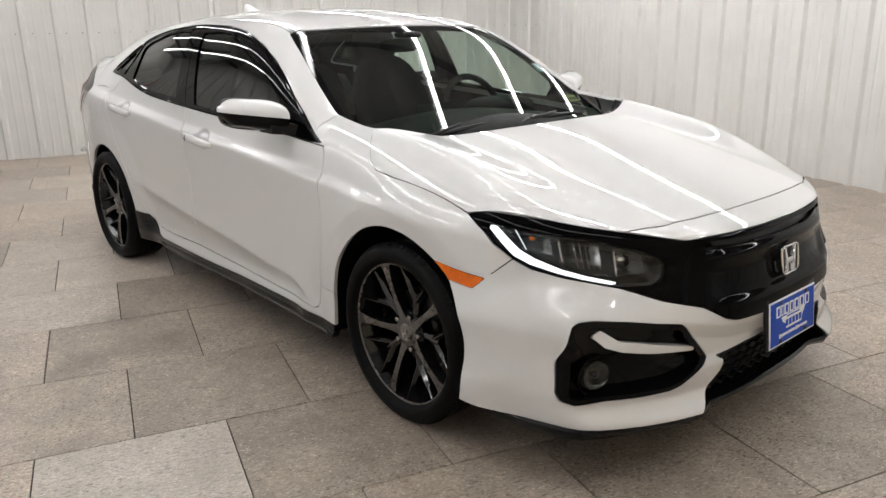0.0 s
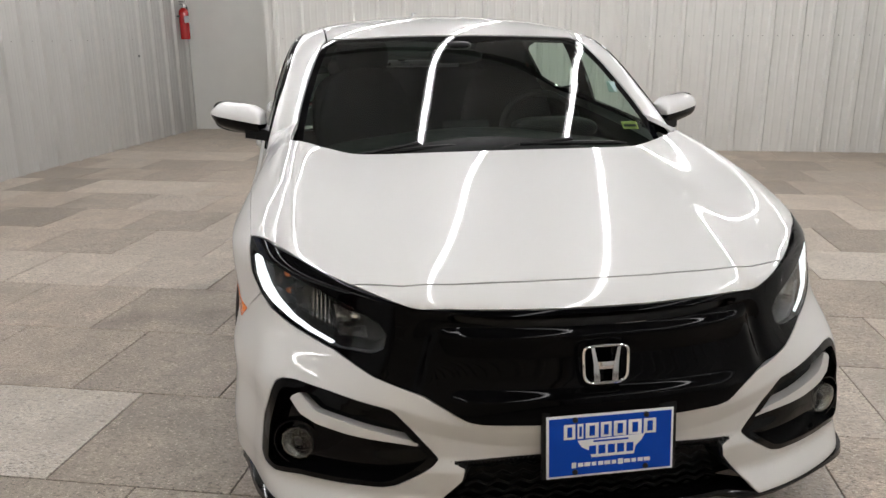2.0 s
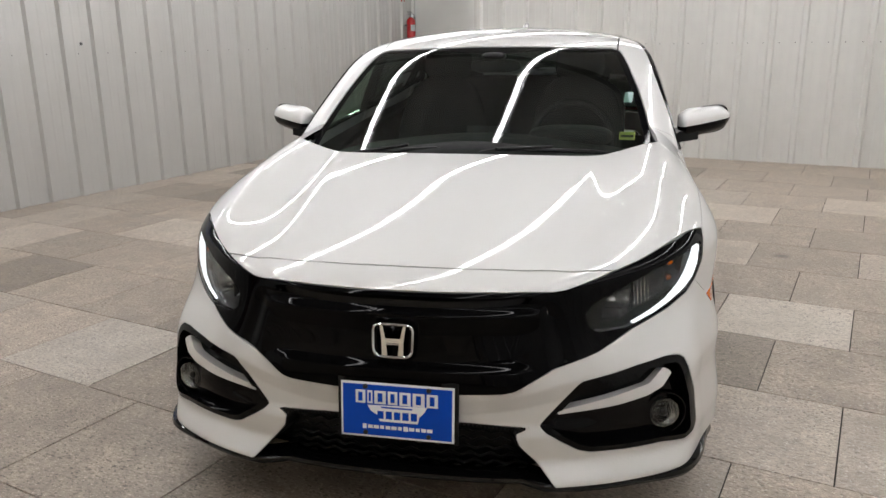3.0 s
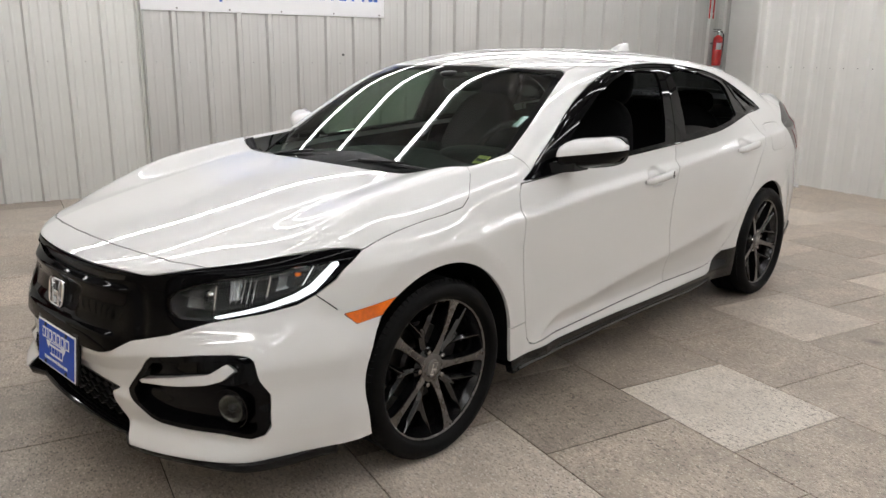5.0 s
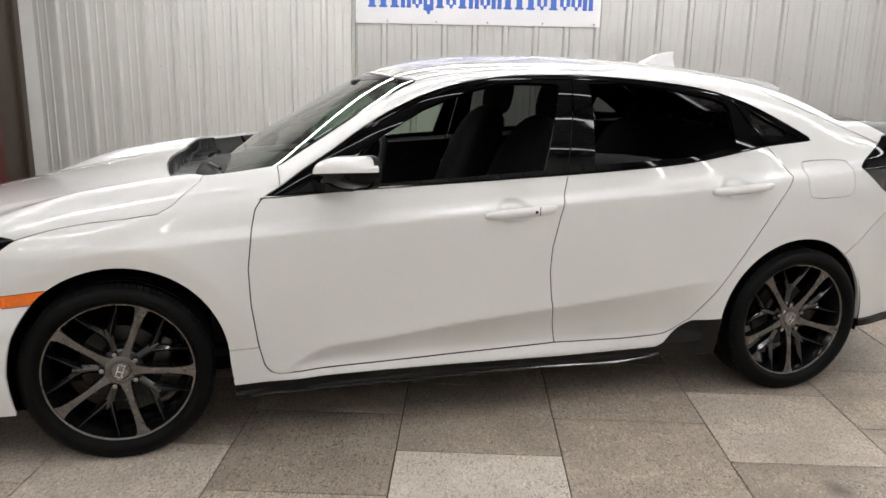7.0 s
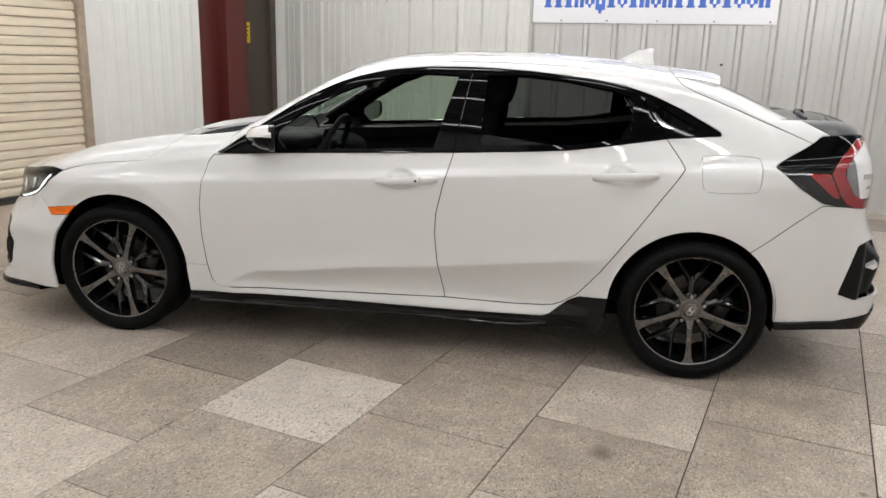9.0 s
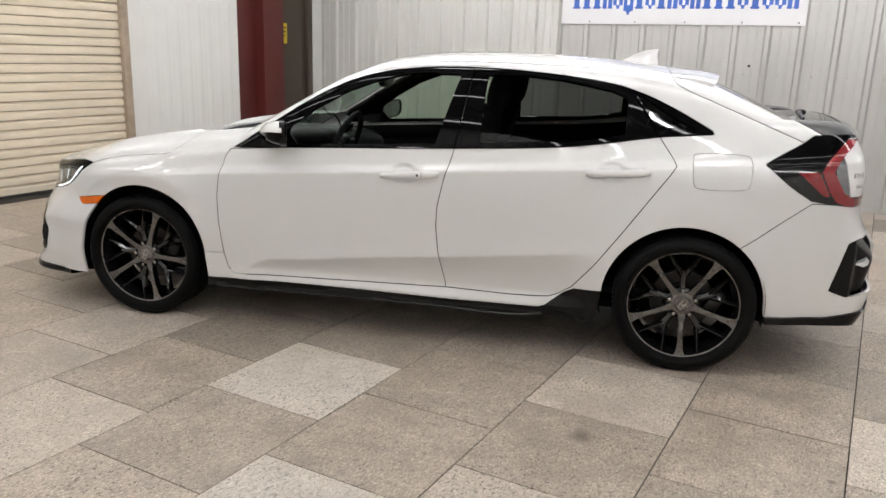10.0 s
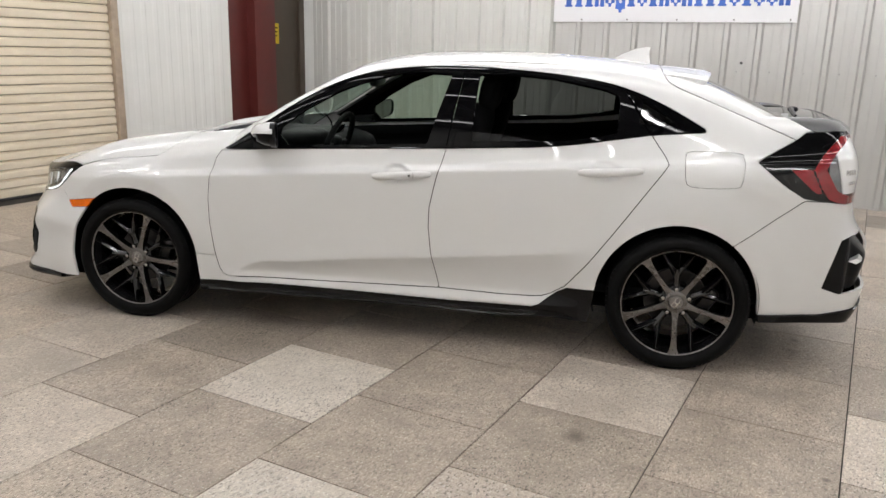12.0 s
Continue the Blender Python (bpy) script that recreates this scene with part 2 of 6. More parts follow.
# ---- mesh helpers ----
def raw_mesh(name, verts, tris, normals=None, smooth=True):
    me = bpy.data.meshes.new(name)
    verts, tris = np.asarray(verts, np.float32), np.asarray(tris, np.int32)
    me.vertices.add(len(verts))
    me.vertices.foreach_set("co", verts.ravel())
    me.loops.add(3 * len(tris))
    me.loops.foreach_set("vertex_index", tris.ravel())
    me.polygons.add(len(tris))
    me.polygons.foreach_set("loop_start", np.arange(len(tris), dtype=np.int32) * 3)
    me.polygons.foreach_set("use_smooth", np.full(len(tris), smooth))
    me.update(calc_edges=True)
    if normals is not None:
        me.normals_split_custom_set_from_vertices([tuple(n) for n in normals])
    return me


def from_mesh(name, me, material, parent=None, label="", at=None):
    if not me.materials:
        me.materials.append(material)
    ob = new(name, me)
    if parent is not None:
        ob.parent = parent
    if at is not None:
        ob.matrix_basis = at
    if label:
        tagged(ob, label)
    return ob


def part(name, bm, material, parent=None, label="", at=None, smooth=True):
    """Links a bmesh as one mesh object under a thing or a part."""
    me = bpy.data.meshes.new(name)
    bmesh.ops.recalc_face_normals(bm, faces=bm.faces)
    bm.to_mesh(me)
    bm.free()
    if smooth:
        for p in me.polygons:
            p.use_smooth = True
        me.set_sharp_from_angle(angle=radians(35))
    return from_mesh(name, me, material, parent, label, at)


def box(size, centre=(0, 0, 0), bevel=0.0, segments=2, into=None, turn=None):
    bm = bmesh.new()
    bmesh.ops.create_cube(bm, size=1)
    bmesh.ops.scale(bm, vec=size, verts=bm.verts)
    if bevel:
        bmesh.ops.bevel(bm, geom=bm.edges[:], offset=bevel, segments=segments, affect="EDGES", profile=0.6)
    if turn is not None:
        bmesh.ops.transform(bm, matrix=turn, verts=bm.verts)
    bmesh.ops.translate(bm, vec=centre, verts=bm.verts)
    return merged(into, bm)


def merged(into, bm):
    if into is None:
        return bm
    me = bpy.data.meshes.new("join")
    bm.to_mesh(me)
    bm.free()
    into.from_mesh(me)
    bpy.data.meshes.remove(me)
    return into


def lathe(profile, n=48, axis="y", into=None, centre=(0, 0, 0), closed=False):
    """Turns (radius, along) pairs round an axis."""
    bm = bmesh.new()
    rings = []
    for r, a in profile:
        ring = []
        for k in range(n):
            c, s = math.cos(2 * math.pi * k / n), math.sin(2 * math.pi * k / n)
            p = {"y": (r * c, a, r * s), "z": (r * c, r * s, a), "x": (a, r * c, r * s)}[axis]
            ring.append(bm.verts.new((p[0] + centre[0], p[1] + centre[1], p[2] + centre[2])))
        rings.append(ring)
    pairs = list(zip(rings, rings[1:])) + ([(rings[-1], rings[0])] if closed else [])
    for a, b in pairs:
        for k in range(n):
            bm.faces.new((a[k], a[(k + 1) % n], b[(k + 1) % n], b[k]))
    if not closed:
        for ring in (rings[0], rings[-1]):
            if (ring[0].co - ring[n // 2].co).length > 1e-4:
                bm.faces.new(ring)
    return merged(into, bm)


def loft(rings, into=None, caps=True):
    """Skins rings of equal length."""
    bm = bmesh.new()
    vs = [[bm.verts.new(p) for p in ring] for ring in rings]
    n = len(vs[0])
    for a, b in zip(vs, vs[1:]):
        for k in range(n):
            bm.faces.new((a[k], a[(k + 1) % n], b[(k + 1) % n], b[k]))
    if caps:
        bm.faces.new(vs[0])
        bm.faces.new(vs[-1])
    return merged(into, bm)


def tube(path, radius, n=8, into=None):
    rings = []
    pts = [Vector(p) for p in path]
    for i, p in enumerate(pts):
        d = (pts[min(i + 1, len(pts) - 1)] - pts[max(i - 1, 0)]).normalized()
        a = d.orthogonal().normalized() if abs(d.z) > 0.95 else d.cross(Vector((0, 0, 1))).normalized()
        b = d.cross(a)
        r = radius[i] if isinstance(radius, (list, tuple)) else radius
        rings.append([p + r * (math.cos(2 * math.pi * k / n) * a + math.sin(2 * math.pi * k / n) * b) for k in range(n)])
    return loft(rings, into)


def pillow(size, centre=(0, 0, 0), power=4.0, n=20, into=None, turn=None, shape=None):
    """A rounded block: a superellipsoid, optionally bent by shape(x, y, z)."""
    bm = bmesh.new()
    bmesh.ops.create_uvsphere(bm, u_segments=n * 2, v_segments=n, radius=1)
    for v in bm.verts:
        c = v.co
        m = max(abs(c.x), abs(c.y), abs(c.z))
        q = c / m
        k = (abs(q.x) ** power + abs(q.y) ** power + abs(q.z) ** power) ** (1 / power)
        q = q / k
        q = Vector((q.x * size[0] / 2, q.y * size[1] / 2, q.z * size[2] / 2))
        if shape:
            q = Vector(shape(q.x, q.y, q.z))
        v.co = q
    if turn is not None:
        bmesh.ops.transform(bm, matrix=turn, verts=bm.verts)
    bmesh.ops.translate(bm, vec=centre, verts=bm.verts)
    return merged(into, bm)


def prism(outline, y0, y1, into=None, bevel=0.0):
    """An (x, z) outline pushed from y0 to y1."""
    bm = bmesh.new()
    a = [bm.verts.new((x, y0, z)) for x, z in outline]
    f = bm.faces.new(a)
    out = bmesh.ops.extrude_face_region(bm, geom=[f])
    bmesh.ops.translate(bm, vec=(0, y1 - y0, 0), verts=[v for v in out["geom"] if isinstance(v, bmesh.types.BMVert)])
    if bevel:
        bmesh.ops.bevel(bm, geom=bm.edges[:], offset=bevel, segments=2, affect="EDGES", profile=0.6)
    return merged(into, bm)


# ---- the room ----
WALL_SIGN, WALL_LEFT, WALL_REAR, WALL_FRONT = -4.59, 4.215, -5.34, 4.50


def rib_profile(length, pitch, first, depth=0.030, foot=0.038, crown=0.019, minor=True, low_rib=0.003):
    """Points (along, out) of ribbed sheeting: trapezoid ribs with two low ribs between them."""
    pts, k = [(0.0, 0.0)], 0
    s = first % pitch
    while s - pitch > -pitch:
        s -= pitch
    while s < length + pitch:
        shape = [(s - foot, 0), (s - crown, depth), (s + crown, depth), (s + foot, 0)]
        if minor:
            for m in (s + pitch * 0.36, s + pitch * 0.64):
                shape += [(m - 0.016, 0), (m - 0.006, low_rib), (m + 0.006, low_rib), (m + 0.016, 0)]
        pts += [p for p in shape if 0.002 < p[0] < length - 0.002]
        s += pitch
    pts.append((length, 0.0))
    return pts


def ribbed_wall(name, start, end, inward, height, first, pitch=0.311, base=0.0, thick=0.05, material=None, label="", minor=True, depth=0.033, low_rib=0.003):
    """A wall of ribbed sheet metal from start to end (x, y), its ribs towards inward."""
    a, b, n = Vector((*start, 0)), Vector((*end, 0)), Vector((*inward, 0))
    length = (b - a).length
    d = (b - a) / length
    bm = bmesh.new()
    prof = rib_profile(length, pitch, first, minor=minor, depth=depth, low_rib=low_rib)
    low, high = [], []
    for s, o in prof:
        p = a + d * s + n * o
        low.append(bm.verts.new((p.x, p.y, base)))
        high.append(bm.verts.new((p.x, p.y, height)))
    for i in range(len(prof) - 1):
        bm.faces.new((low[i], low[i + 1], high[i + 1], high[i]))
    back = []
    for p in (a - n * thick, b - n * thick):
        back += [bm.verts.new((p.x, p.y, base)), bm.verts.new((p.x, p.y, height))]
    bm.faces.new((back[0], back[1], back[3], back[2]))
    bm.faces.new((low[0], high[0], back[1], back[0]))
    bm.faces.new((low[-1], high[-1], back[3], back[2]))
    bm.faces.new([*high, back[3], back[1]])
    bm.faces.new([*low, back[2], back[0]])
    ob = part(name, bm, material or sheet, label=label, smooth=False)
    return tagged(ob, category="wall", kind="structure")


# sign wall in two tones: greyer along the banner, lighter from x = 1.06 on
ribbed_wall("wall_south", (1.060, WALL_SIGN), (-6.80, WALL_SIGN), (0, 1), CEILING, 0.305, material=sheet_grey, label="off-white ribbed sheet metal wall carrying the banner", low_rib=0.0022)
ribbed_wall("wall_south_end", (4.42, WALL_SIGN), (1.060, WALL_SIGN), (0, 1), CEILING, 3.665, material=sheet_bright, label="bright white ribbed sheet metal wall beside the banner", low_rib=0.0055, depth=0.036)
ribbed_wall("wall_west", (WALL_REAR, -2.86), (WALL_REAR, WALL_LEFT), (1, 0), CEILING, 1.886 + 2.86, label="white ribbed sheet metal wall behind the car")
ribbed_wall("wall_north", (WALL_REAR, WALL_LEFT), (WALL_FRONT, WALL_LEFT), (0, -1), CEILING, 0.2, label="white ribbed sheet metal wall")
ribbed_wall("wall_east", (WALL_FRONT, -1.55), (WALL_FRONT, -3.12), (-1, 0), CEILING, 0.05, pitch=0.152, minor=False, depth=0.005, material=panel_white, label="pale ribbed wall between roller door and red column")
ribbed_wall("wall_east_far", (WALL_FRONT, 2.05), (WALL_FRONT, WALL_LEFT), (-1, 0), CEILING, 0.1, label="pale ribbed wall beside the roller door")
for nm, size, centre in (("wall_over_door", (0.08, 3.71, 0.32), (WALL_FRONT + 0.04, 0.195, CEILING - 0.16)),
                         ("wall_alcove", (0.06, 1.82, CEILING), (-6.83, -3.73, CEILING / 2)),
                         ("wall_return", (1.46, 0.06, CEILING), (-6.10, -2.89, CEILING / 2)),
                         ("wall_door_recess", (0.06, 1.6, CEILING), (4.90, -3.9, CEILING / 2)),
                         ("wall_recess_side", (0.62, 0.06, CEILING), (4.73, -4.62, CEILING / 2)),
                         ("wall_recess_other", (0.49, 0.06, CEILING), (4.78, -3.07, CEILING / 2))):
    tagged(part(nm, box(size, centre), panel_white, smooth=False), "smooth white wall panel", "wall", kind="structure")

floor = tagged(part("floor", box((12.4, 9.3, 0.2), (-0.98, -0.12, -0.106)), grout, smooth=False), "concrete floor laid with square stone-look tiles", "floor", kind="structure")

# ceiling: ribbed sheet with deep purlins across
bm = bmesh.new()
box((12.4, 9.3, 0.05), (-0.98, -0.12, CEILING + 0.045), into=bm)
for k in range(30):
    box((12.2, 0.05, 0.02), (-0.98, -4.4 + 0.305 * k, CEILING + 0.012), into=bm)
tagged(part("ceiling", bm, ceiling_mat, smooth=False), "dim grey ribbed sheet metal ceiling", "ceiling", kind="structure")
for k in range(7):
    x = -5.0 + 1.5 * k
    tagged(part("purlin", box((0.06, 8.6, 0.09), (x, -0.11, CEILING - 0.047), 0.008), joist), "dark steel purlin under the ceiling", "purlin", group="ceiling purlins", kind="structure")


# strip lights in seven rows under the purlins
def strip_light():
    """A bare tube batten, 1.5 m long along x, hung from its top at the origin."""
    top = part("ceiling_light", box((1.498, 0.075, 0.035), (0, 0, -0.0175), 0.004), banner_white)
    part("tube", tube([(-0.748, 0, -0.047), (-0.744, 0, -0.047), (0.744, 0, -0.047), (0.748, 0, -0.047)], [0.015, 0.020, 0.020, 0.015], 12), tube_mat, top, "glowing white tube")
    for sx in (-1, 1):
        part("end_cap", box((0.003, 0.030, 0.022), (sx * 0.7465, 0, -0.030), 0.001), banner_white, top)
    return tagged(top, "slim white strip light with a bare lit tube", "ceiling light", group="rows of strip lights")


LIGHT_ROWS = (-3.36, -2.24, -1.12, 0.0, 1.10, 2.18, 3.26)
first_light = None
for y in LIGHT_ROWS:
    # the row by the sign wall gets one unseen unit more, added to brighten the alcove
    for k in range(-1 if y < -3 else 0, 6):
        at = pose(-4.25 + 1.5 * k, y, CEILING - 0.092)
        if first_light is None:
            first_light = strip_light()
            first_light.matrix_basis = at
        else:
            copy_thing(first_light, at)

# roller door: curled slats between wooden jambs
door = tagged(new("roller_door"), "closed cream roller door of horizontal slats in worn wooden jambs", "roller door")
door.matrix_basis = pose(WALL_FRONT, 0, 0)
SLAT = 0.0825
arc = [(0.0, 0.000), (0.002, 0.012), (0.007, 0.019), (0.018, 0.021), (0.058, 0.019), (0.067, 0.012), (0.070, 0.002), (0.0785, -0.004)]
bm = bmesh.new()
ends = [[bm.verts.new((-o, y, h)) for h, o in arc] + [bm.verts.new((0.014, y, arc[-1][0])), bm.verts.new((0.014, y, arc[0][0]))] for y in (-1.462, 1.90)]
for k in range(10):
    bm.faces.new((ends[0][k], ends[0][(k + 1) % 10], ends[1][(k + 1) % 10], ends[1][k]))
for e in ends:
    bm.faces.new(e)
slat = part("slat", bm, door_cream, door)
slat.matrix_basis = pose(0, 0, 0.020)
for k in range(1, 30):
    s = slat.copy()
    scene.collection.objects.link(s)
    s.matrix_basis = pose(0.0015 * math.sin(k * 2.3), 0, 0.020 + SLAT * k)
part("bottom_bar", box((0.04, 3.40, 0.020), (0, 0.20, 0.010), 0.004), joist, door)
for y in (-1.507, 1.975):
    part("jamb", box((0.10, 0.082, 2.46), (-0.012, y, 1.23), 0.006), door_wood, door, "worn brown wooden jamb")

# red steel column and brown door in the corner recess
column = tagged(part("steel_column", box((0.22, 0.42, CEILING), (4.68, -3.32, CEILING / 2), 0.004), red_paint), "oxide red steel column in the corner", "column")
part("flange", box((0.30, 0.36, CEILING), (4.59, -3.68, CEILING / 2), 0.005), red_paint, column)
brown = tagged(part("brown_door", box((0.045, 0.66, 2.05), (4.63, -4.23, 1.03), 0.004), brown_door), "brown painted door standing closed in the recess", "door")
part("door_frame", box((0.07, 0.10, 2.09), (4.60, -4.530, 1.045), 0.004), brown_door, brown)
part("door_frame", box((0.07, 0.60, 0.05), (4.60, -4.18, 2.085), 0.004), brown_door, brown)
label = tagged(part("warning_label", box((0.004, 0.12, 0.25), (4.606, -4.055, 1.56), 0.001), yellow_label), "yellow warning label stuck on the brown door", "label")
for k in range(3):
    part("print_bar", box((0.002, 0.08 - 0.02 * k, 0.014), (4.603, -4.055, 1.63 - 0.05 * k)), satin_black, label)

# banner on the wall, its lettering as plain bars
banner = tagged(new("banner"), "white banner board with rows of blue lettering, screwed to the wall", "banner")
banner.matrix_basis = pose(0, WALL_SIGN + 0.030, 0)
part("board", box((2.486, 0.012, 0.98), (-0.197, 0, 1.735 + 0.49), 0.002), banner_white, banner)
bar_meshes = {}


def bar(x, z, w, h):
    """One plain bar of lettering."""
    key = (round(w, 3), round(h, 3))
    if key not in bar_meshes:
        bm = box((w, 0.004, h), (0, 0, 0))
        vertical = [e for e in bm.edges if abs(e.verts[0].co.y - e.verts[1].co.y) > 0.001]
        bmesh.ops.bevel(bm, geom=vertical, offset=min(w, h) * 0.36, segments=3, affect="EDGES")
        me = bpy.data.meshes.new("letter_bar")
        bm.to_mesh(me)
        bm.free()
        me.materials.append(blue_print)
        bar_meshes[key] = me
    ob = new("letter_bar", bar_meshes[key])
    ob.parent = banner
    ob.matrix_basis = pose(x, 0.009, z)


def counter(x, z, w, h):
    """The open middle of a round letter, a pale bar on the blue."""
    ob = part("letter_hole", box((w, 0.002, h), (0, 0, 0), 0.0006), banner_white, banner)
    ob.matrix_basis = pose(x, 0.0125, z)


# rows of plain bars: (width, height over the line, drop below it, single or paired)
ROWS = ((1.892, 0.150, 0.935, -1.365, "Pibngqbrlhonbdlabcom"), (2.165, 0.14, 0.80, -1.20, "bnoblhnoabnlo"), (2.42, 0.18, 0.90, -1.28, "bnhobnolhbno"))
for base_z, tall, x_from, x_to, kinds_row in ROWS:
    wide = (x_from - x_to) / len(kinds_row)
    for k, kind in enumerate(kinds_row):
        x = x_from - wide * (k + 0.5)
        up = tall * (1.38 if kind in "Plhd" else 1.0)
        down = 0.060 if kind == "q" else 0.0
        if kind in "iPldb":
            bar(x, base_z + up / 2, wide * 0.50, up)
            bar(x, base_z + 0.011, wide * 0.80, 0.022)
        elif kind in "nhm":
            for side_x in (-0.26, 0.26):
                bar(x + side_x * wide, base_z + up / 2, wide * 0.36, up)
                bar(x + side_x * wide, base_z + 0.011, wide * 0.46, 0.022)
            bar(x, base_z + tall * 0.84, wide * 0.7, 0.036)
        else:
            bar(x, base_z + (up - down) / 2, wide * 0.88, up + down)
            counter(x, base_z + tall * 0.50, wide * 0.24, tall * 0.52)
for x in (0.72, 0.22, -0.30, -0.86, -1.38):
    part("screw", lathe([(0.009, 0), (0.008, 0.006), (0.004, 0.009)], 10, "y", centre=(x, 0.006, 1.760)), screw_mat, banner)

# fire extinguisher and its sign on the sheet wall
ext = tagged(new("fire_extinguisher"), "red fire extinguisher hanging on the ribbed wall", "fire extinguisher")
ext.matrix_basis = pose(-6.48, WALL_SIGN + 0.11, 1.25)
part("cylinder", lathe([(0.0, 0), (0.055, 0.0), (0.064, 0.012), (0.065, 0.03), (0.065, 0.34), (0.058, 0.375), (0.035, 0.40), (0.022, 0.41), (0.0, 0.41)], 32, "z"), ext_red, ext)
bm = bmesh.new()
arc_rows = [[bm.verts.new((0.0668 * math.sin(a), 0.0668 * math.cos(a), z)) for a in np.radians(np.linspace(-5, 62, 9))] for z in (0.215, 0.305)]
for k in range(8):
    bm.faces.new((arc_rows[0][k], arc_rows[0][k + 1], arc_rows[1][k + 1], arc_rows[1][k]))
bmesh.ops.solidify(bm, geom=bm.faces[:], thickness=-0.0012)
part("paper_label", bm, white_print, ext, "white instruction label")
part("valve", lathe([(0.0, 0.40), (0.02, 0.40), (0.02, 0.44), (0.013, 0.45), (0.013, 0.475), (0.0, 0.478)], 16, "z"), chrome, ext)
bm = box((0.13, 0.018, 0.010), (0.03, 0, 0.485), 0.003)
box((0.12, 0.018, 0.008), (0.035, 0, 0.455), 0.003, into=bm, turn=None)
part("lever", bm, joist, ext)
part("gauge", lathe([(0.0, 0), (0.018, 0.0), (0.018, 0.012), (0.0, 0.013)], 16, "y", centre=(0, 0.018, 0.435)), white_print, ext)
part("hose", tube([(-0.02, 0, 0.44), (-0.055, 0.01, 0.455), (-0.085, 0.012, 0.42), (-0.09, 0.012, 0.34), (-0.085, 0.012, 0.20), (-0.078, 0.012, 0.10)], 0.011, 8), rubber, ext)
part("bracket", box((0.14, 0.05, 0.02), (0, -0.045, 0.30), 0.004), joist, ext)
sign = tagged(part("arrow_sign", box((0.10, 0.004, 0.36), (-6.40, WALL_SIGN + 0.026, 2.06), 0.001), ext_red), "red upright sign with a white arrow above the extinguisher", "sign")
part("arrow", box((0.022, 0.003, 0.16), (-6.40, WALL_SIGN + 0.0295, 2.03)), white_print, sign)
bm = prism([(-6.435, 1.95), (-6.365, 1.95), (-6.40, 1.90)], WALL_SIGN + 0.0285, WALL_SIGN + 0.031)
part("arrow_head", bm, white_print, sign)

# screw rows in the sheeting
bm = bmesh.new()
for x in np.arange(4.2, -6.6, -0.1555):
    lathe([(0.006, 0), (0.005, 0.005), (0.002, 0.006)], 6, "y", into=bm, centre=(float(x), WALL_SIGN + 0.001, 1.26 + 0.002 * math.sin(x * 9)))
for y in np.arange(-2.7, 4.2, 0.1555):
    lathe([(0.006, 0), (0.005, 0.005), (0.002, 0.006)], 6, "x", into=bm, centre=(WALL_REAR + 0.001, float(y), 1.26))
tagged(part("sheeting_screws", bm, screw_mat), "small grey screw heads in rows on the sheeting", "screws", kind="stuff")
for x, z in ((-5.40, 1.06), (-0.970, 1.345)):
    tagged(part("wall_bolt", lathe([(0.014, 0), (0.014, 0.008), (0.006, 0.014)], 10, "y", centre=(x, WALL_SIGN + 0.0, z)), joist), "dark bolt head in the ribbed wall", "bolt")


# ---- car body: a smooth field, zero on the skin; x forward, y to the driver's side, z up ----
def spline(points):
    """A natural cubic through (x, y) pairs, straight beyond the ends."""
    p = np.array(sorted(points), float)
    x, y, n = p[:, 0], p[:, 1], len(p)
    h, A, b = np.diff(x), np.eye(n), np.zeros(n)
    for i in range(1, n - 1):
        A[i, i - 1], A[i, i], A[i, i + 1] = h[i - 1], 2 * (h[i - 1] + h[i]), h[i]
        b[i] = 6 * ((y[i + 1] - y[i]) / h[i] - (y[i] - y[i - 1]) / h[i - 1])
    m = np.linalg.solve(A, b)

    def value(q):
        q = np.asarray(q, float)
        c = np.clip(q, x[0], x[-1])
        i = np.clip(np.searchsorted(x, c) - 1, 0, n - 2)
        a, e = x[i + 1] - c, c - x[i]
        out = (m[i] * a ** 3 + m[i + 1] * e ** 3) / (6 * h[i]) + (y[i] / h[i] - m[i] * h[i] / 6) * a + (y[i + 1] / h[i] - m[i + 1] * h[i] / 6) * e
        s0 = (y[1] - y[0]) / h[0] - h[0] * (2 * m[0] + m[1]) / 6
        s1 = (y[-1] - y[-2]) / h[-1] + h[-1] * (2 * m[-1] + m[-2]) / 6
        return out + np.where(q < x[0], s0 * (q - x[0]), 0) + np.where(q > x[-1], s1 * (q - x[-1]), 0)

    return value


def smax(a, b, k):
    """The larger of two, rounded over about k."""
    return 0.5 * (a + b + np.sqrt((a - b) ** 2 + k * k))


def ramp(v, k):
    """0 below zero and v above, rounded over about k."""
    return 0.5 * (v + np.sqrt(v * v + k * k))


def bell(v, w):
    return np.exp(-(v / w) ** 2)


def step(v, lo, hi):
    s = np.clip((v - lo) / (hi - lo), 0, 1)
    return s * s * (3 - 2 * s)


HOOD = spline([(2.30, 0.655), (2.19, 0.718), (2.10, 0.752), (1.85, 0.815), (1.6, 0.864), (1.4, 0.900), (1.2, 0.930), (1.0, 0.952), (0.5, 0.99)])
GLASSHOUSE = spline([(1.05, 0.885), (0.90, 0.978), (0.60, 1.160), (0.31, 1.314), (0.12, 1.366), (-0.234, 1.398), (-0.545, 1.401), (-0.997, 1.378), (-1.231, 1.352),
                     (-1.45, 1.300), (-1.70, 1.195), (-2.00, 1.055), (-2.15, 0.985)])
NOSE = spline([(0.12, 2.16), (0.20, 2.20), (0.30, 2.235), (0.40, 2.244), (0.47, 2.246), (0.55, 2.235), (0.63, 2.222), (0.71, 2.21), (0.80, 2.19)])
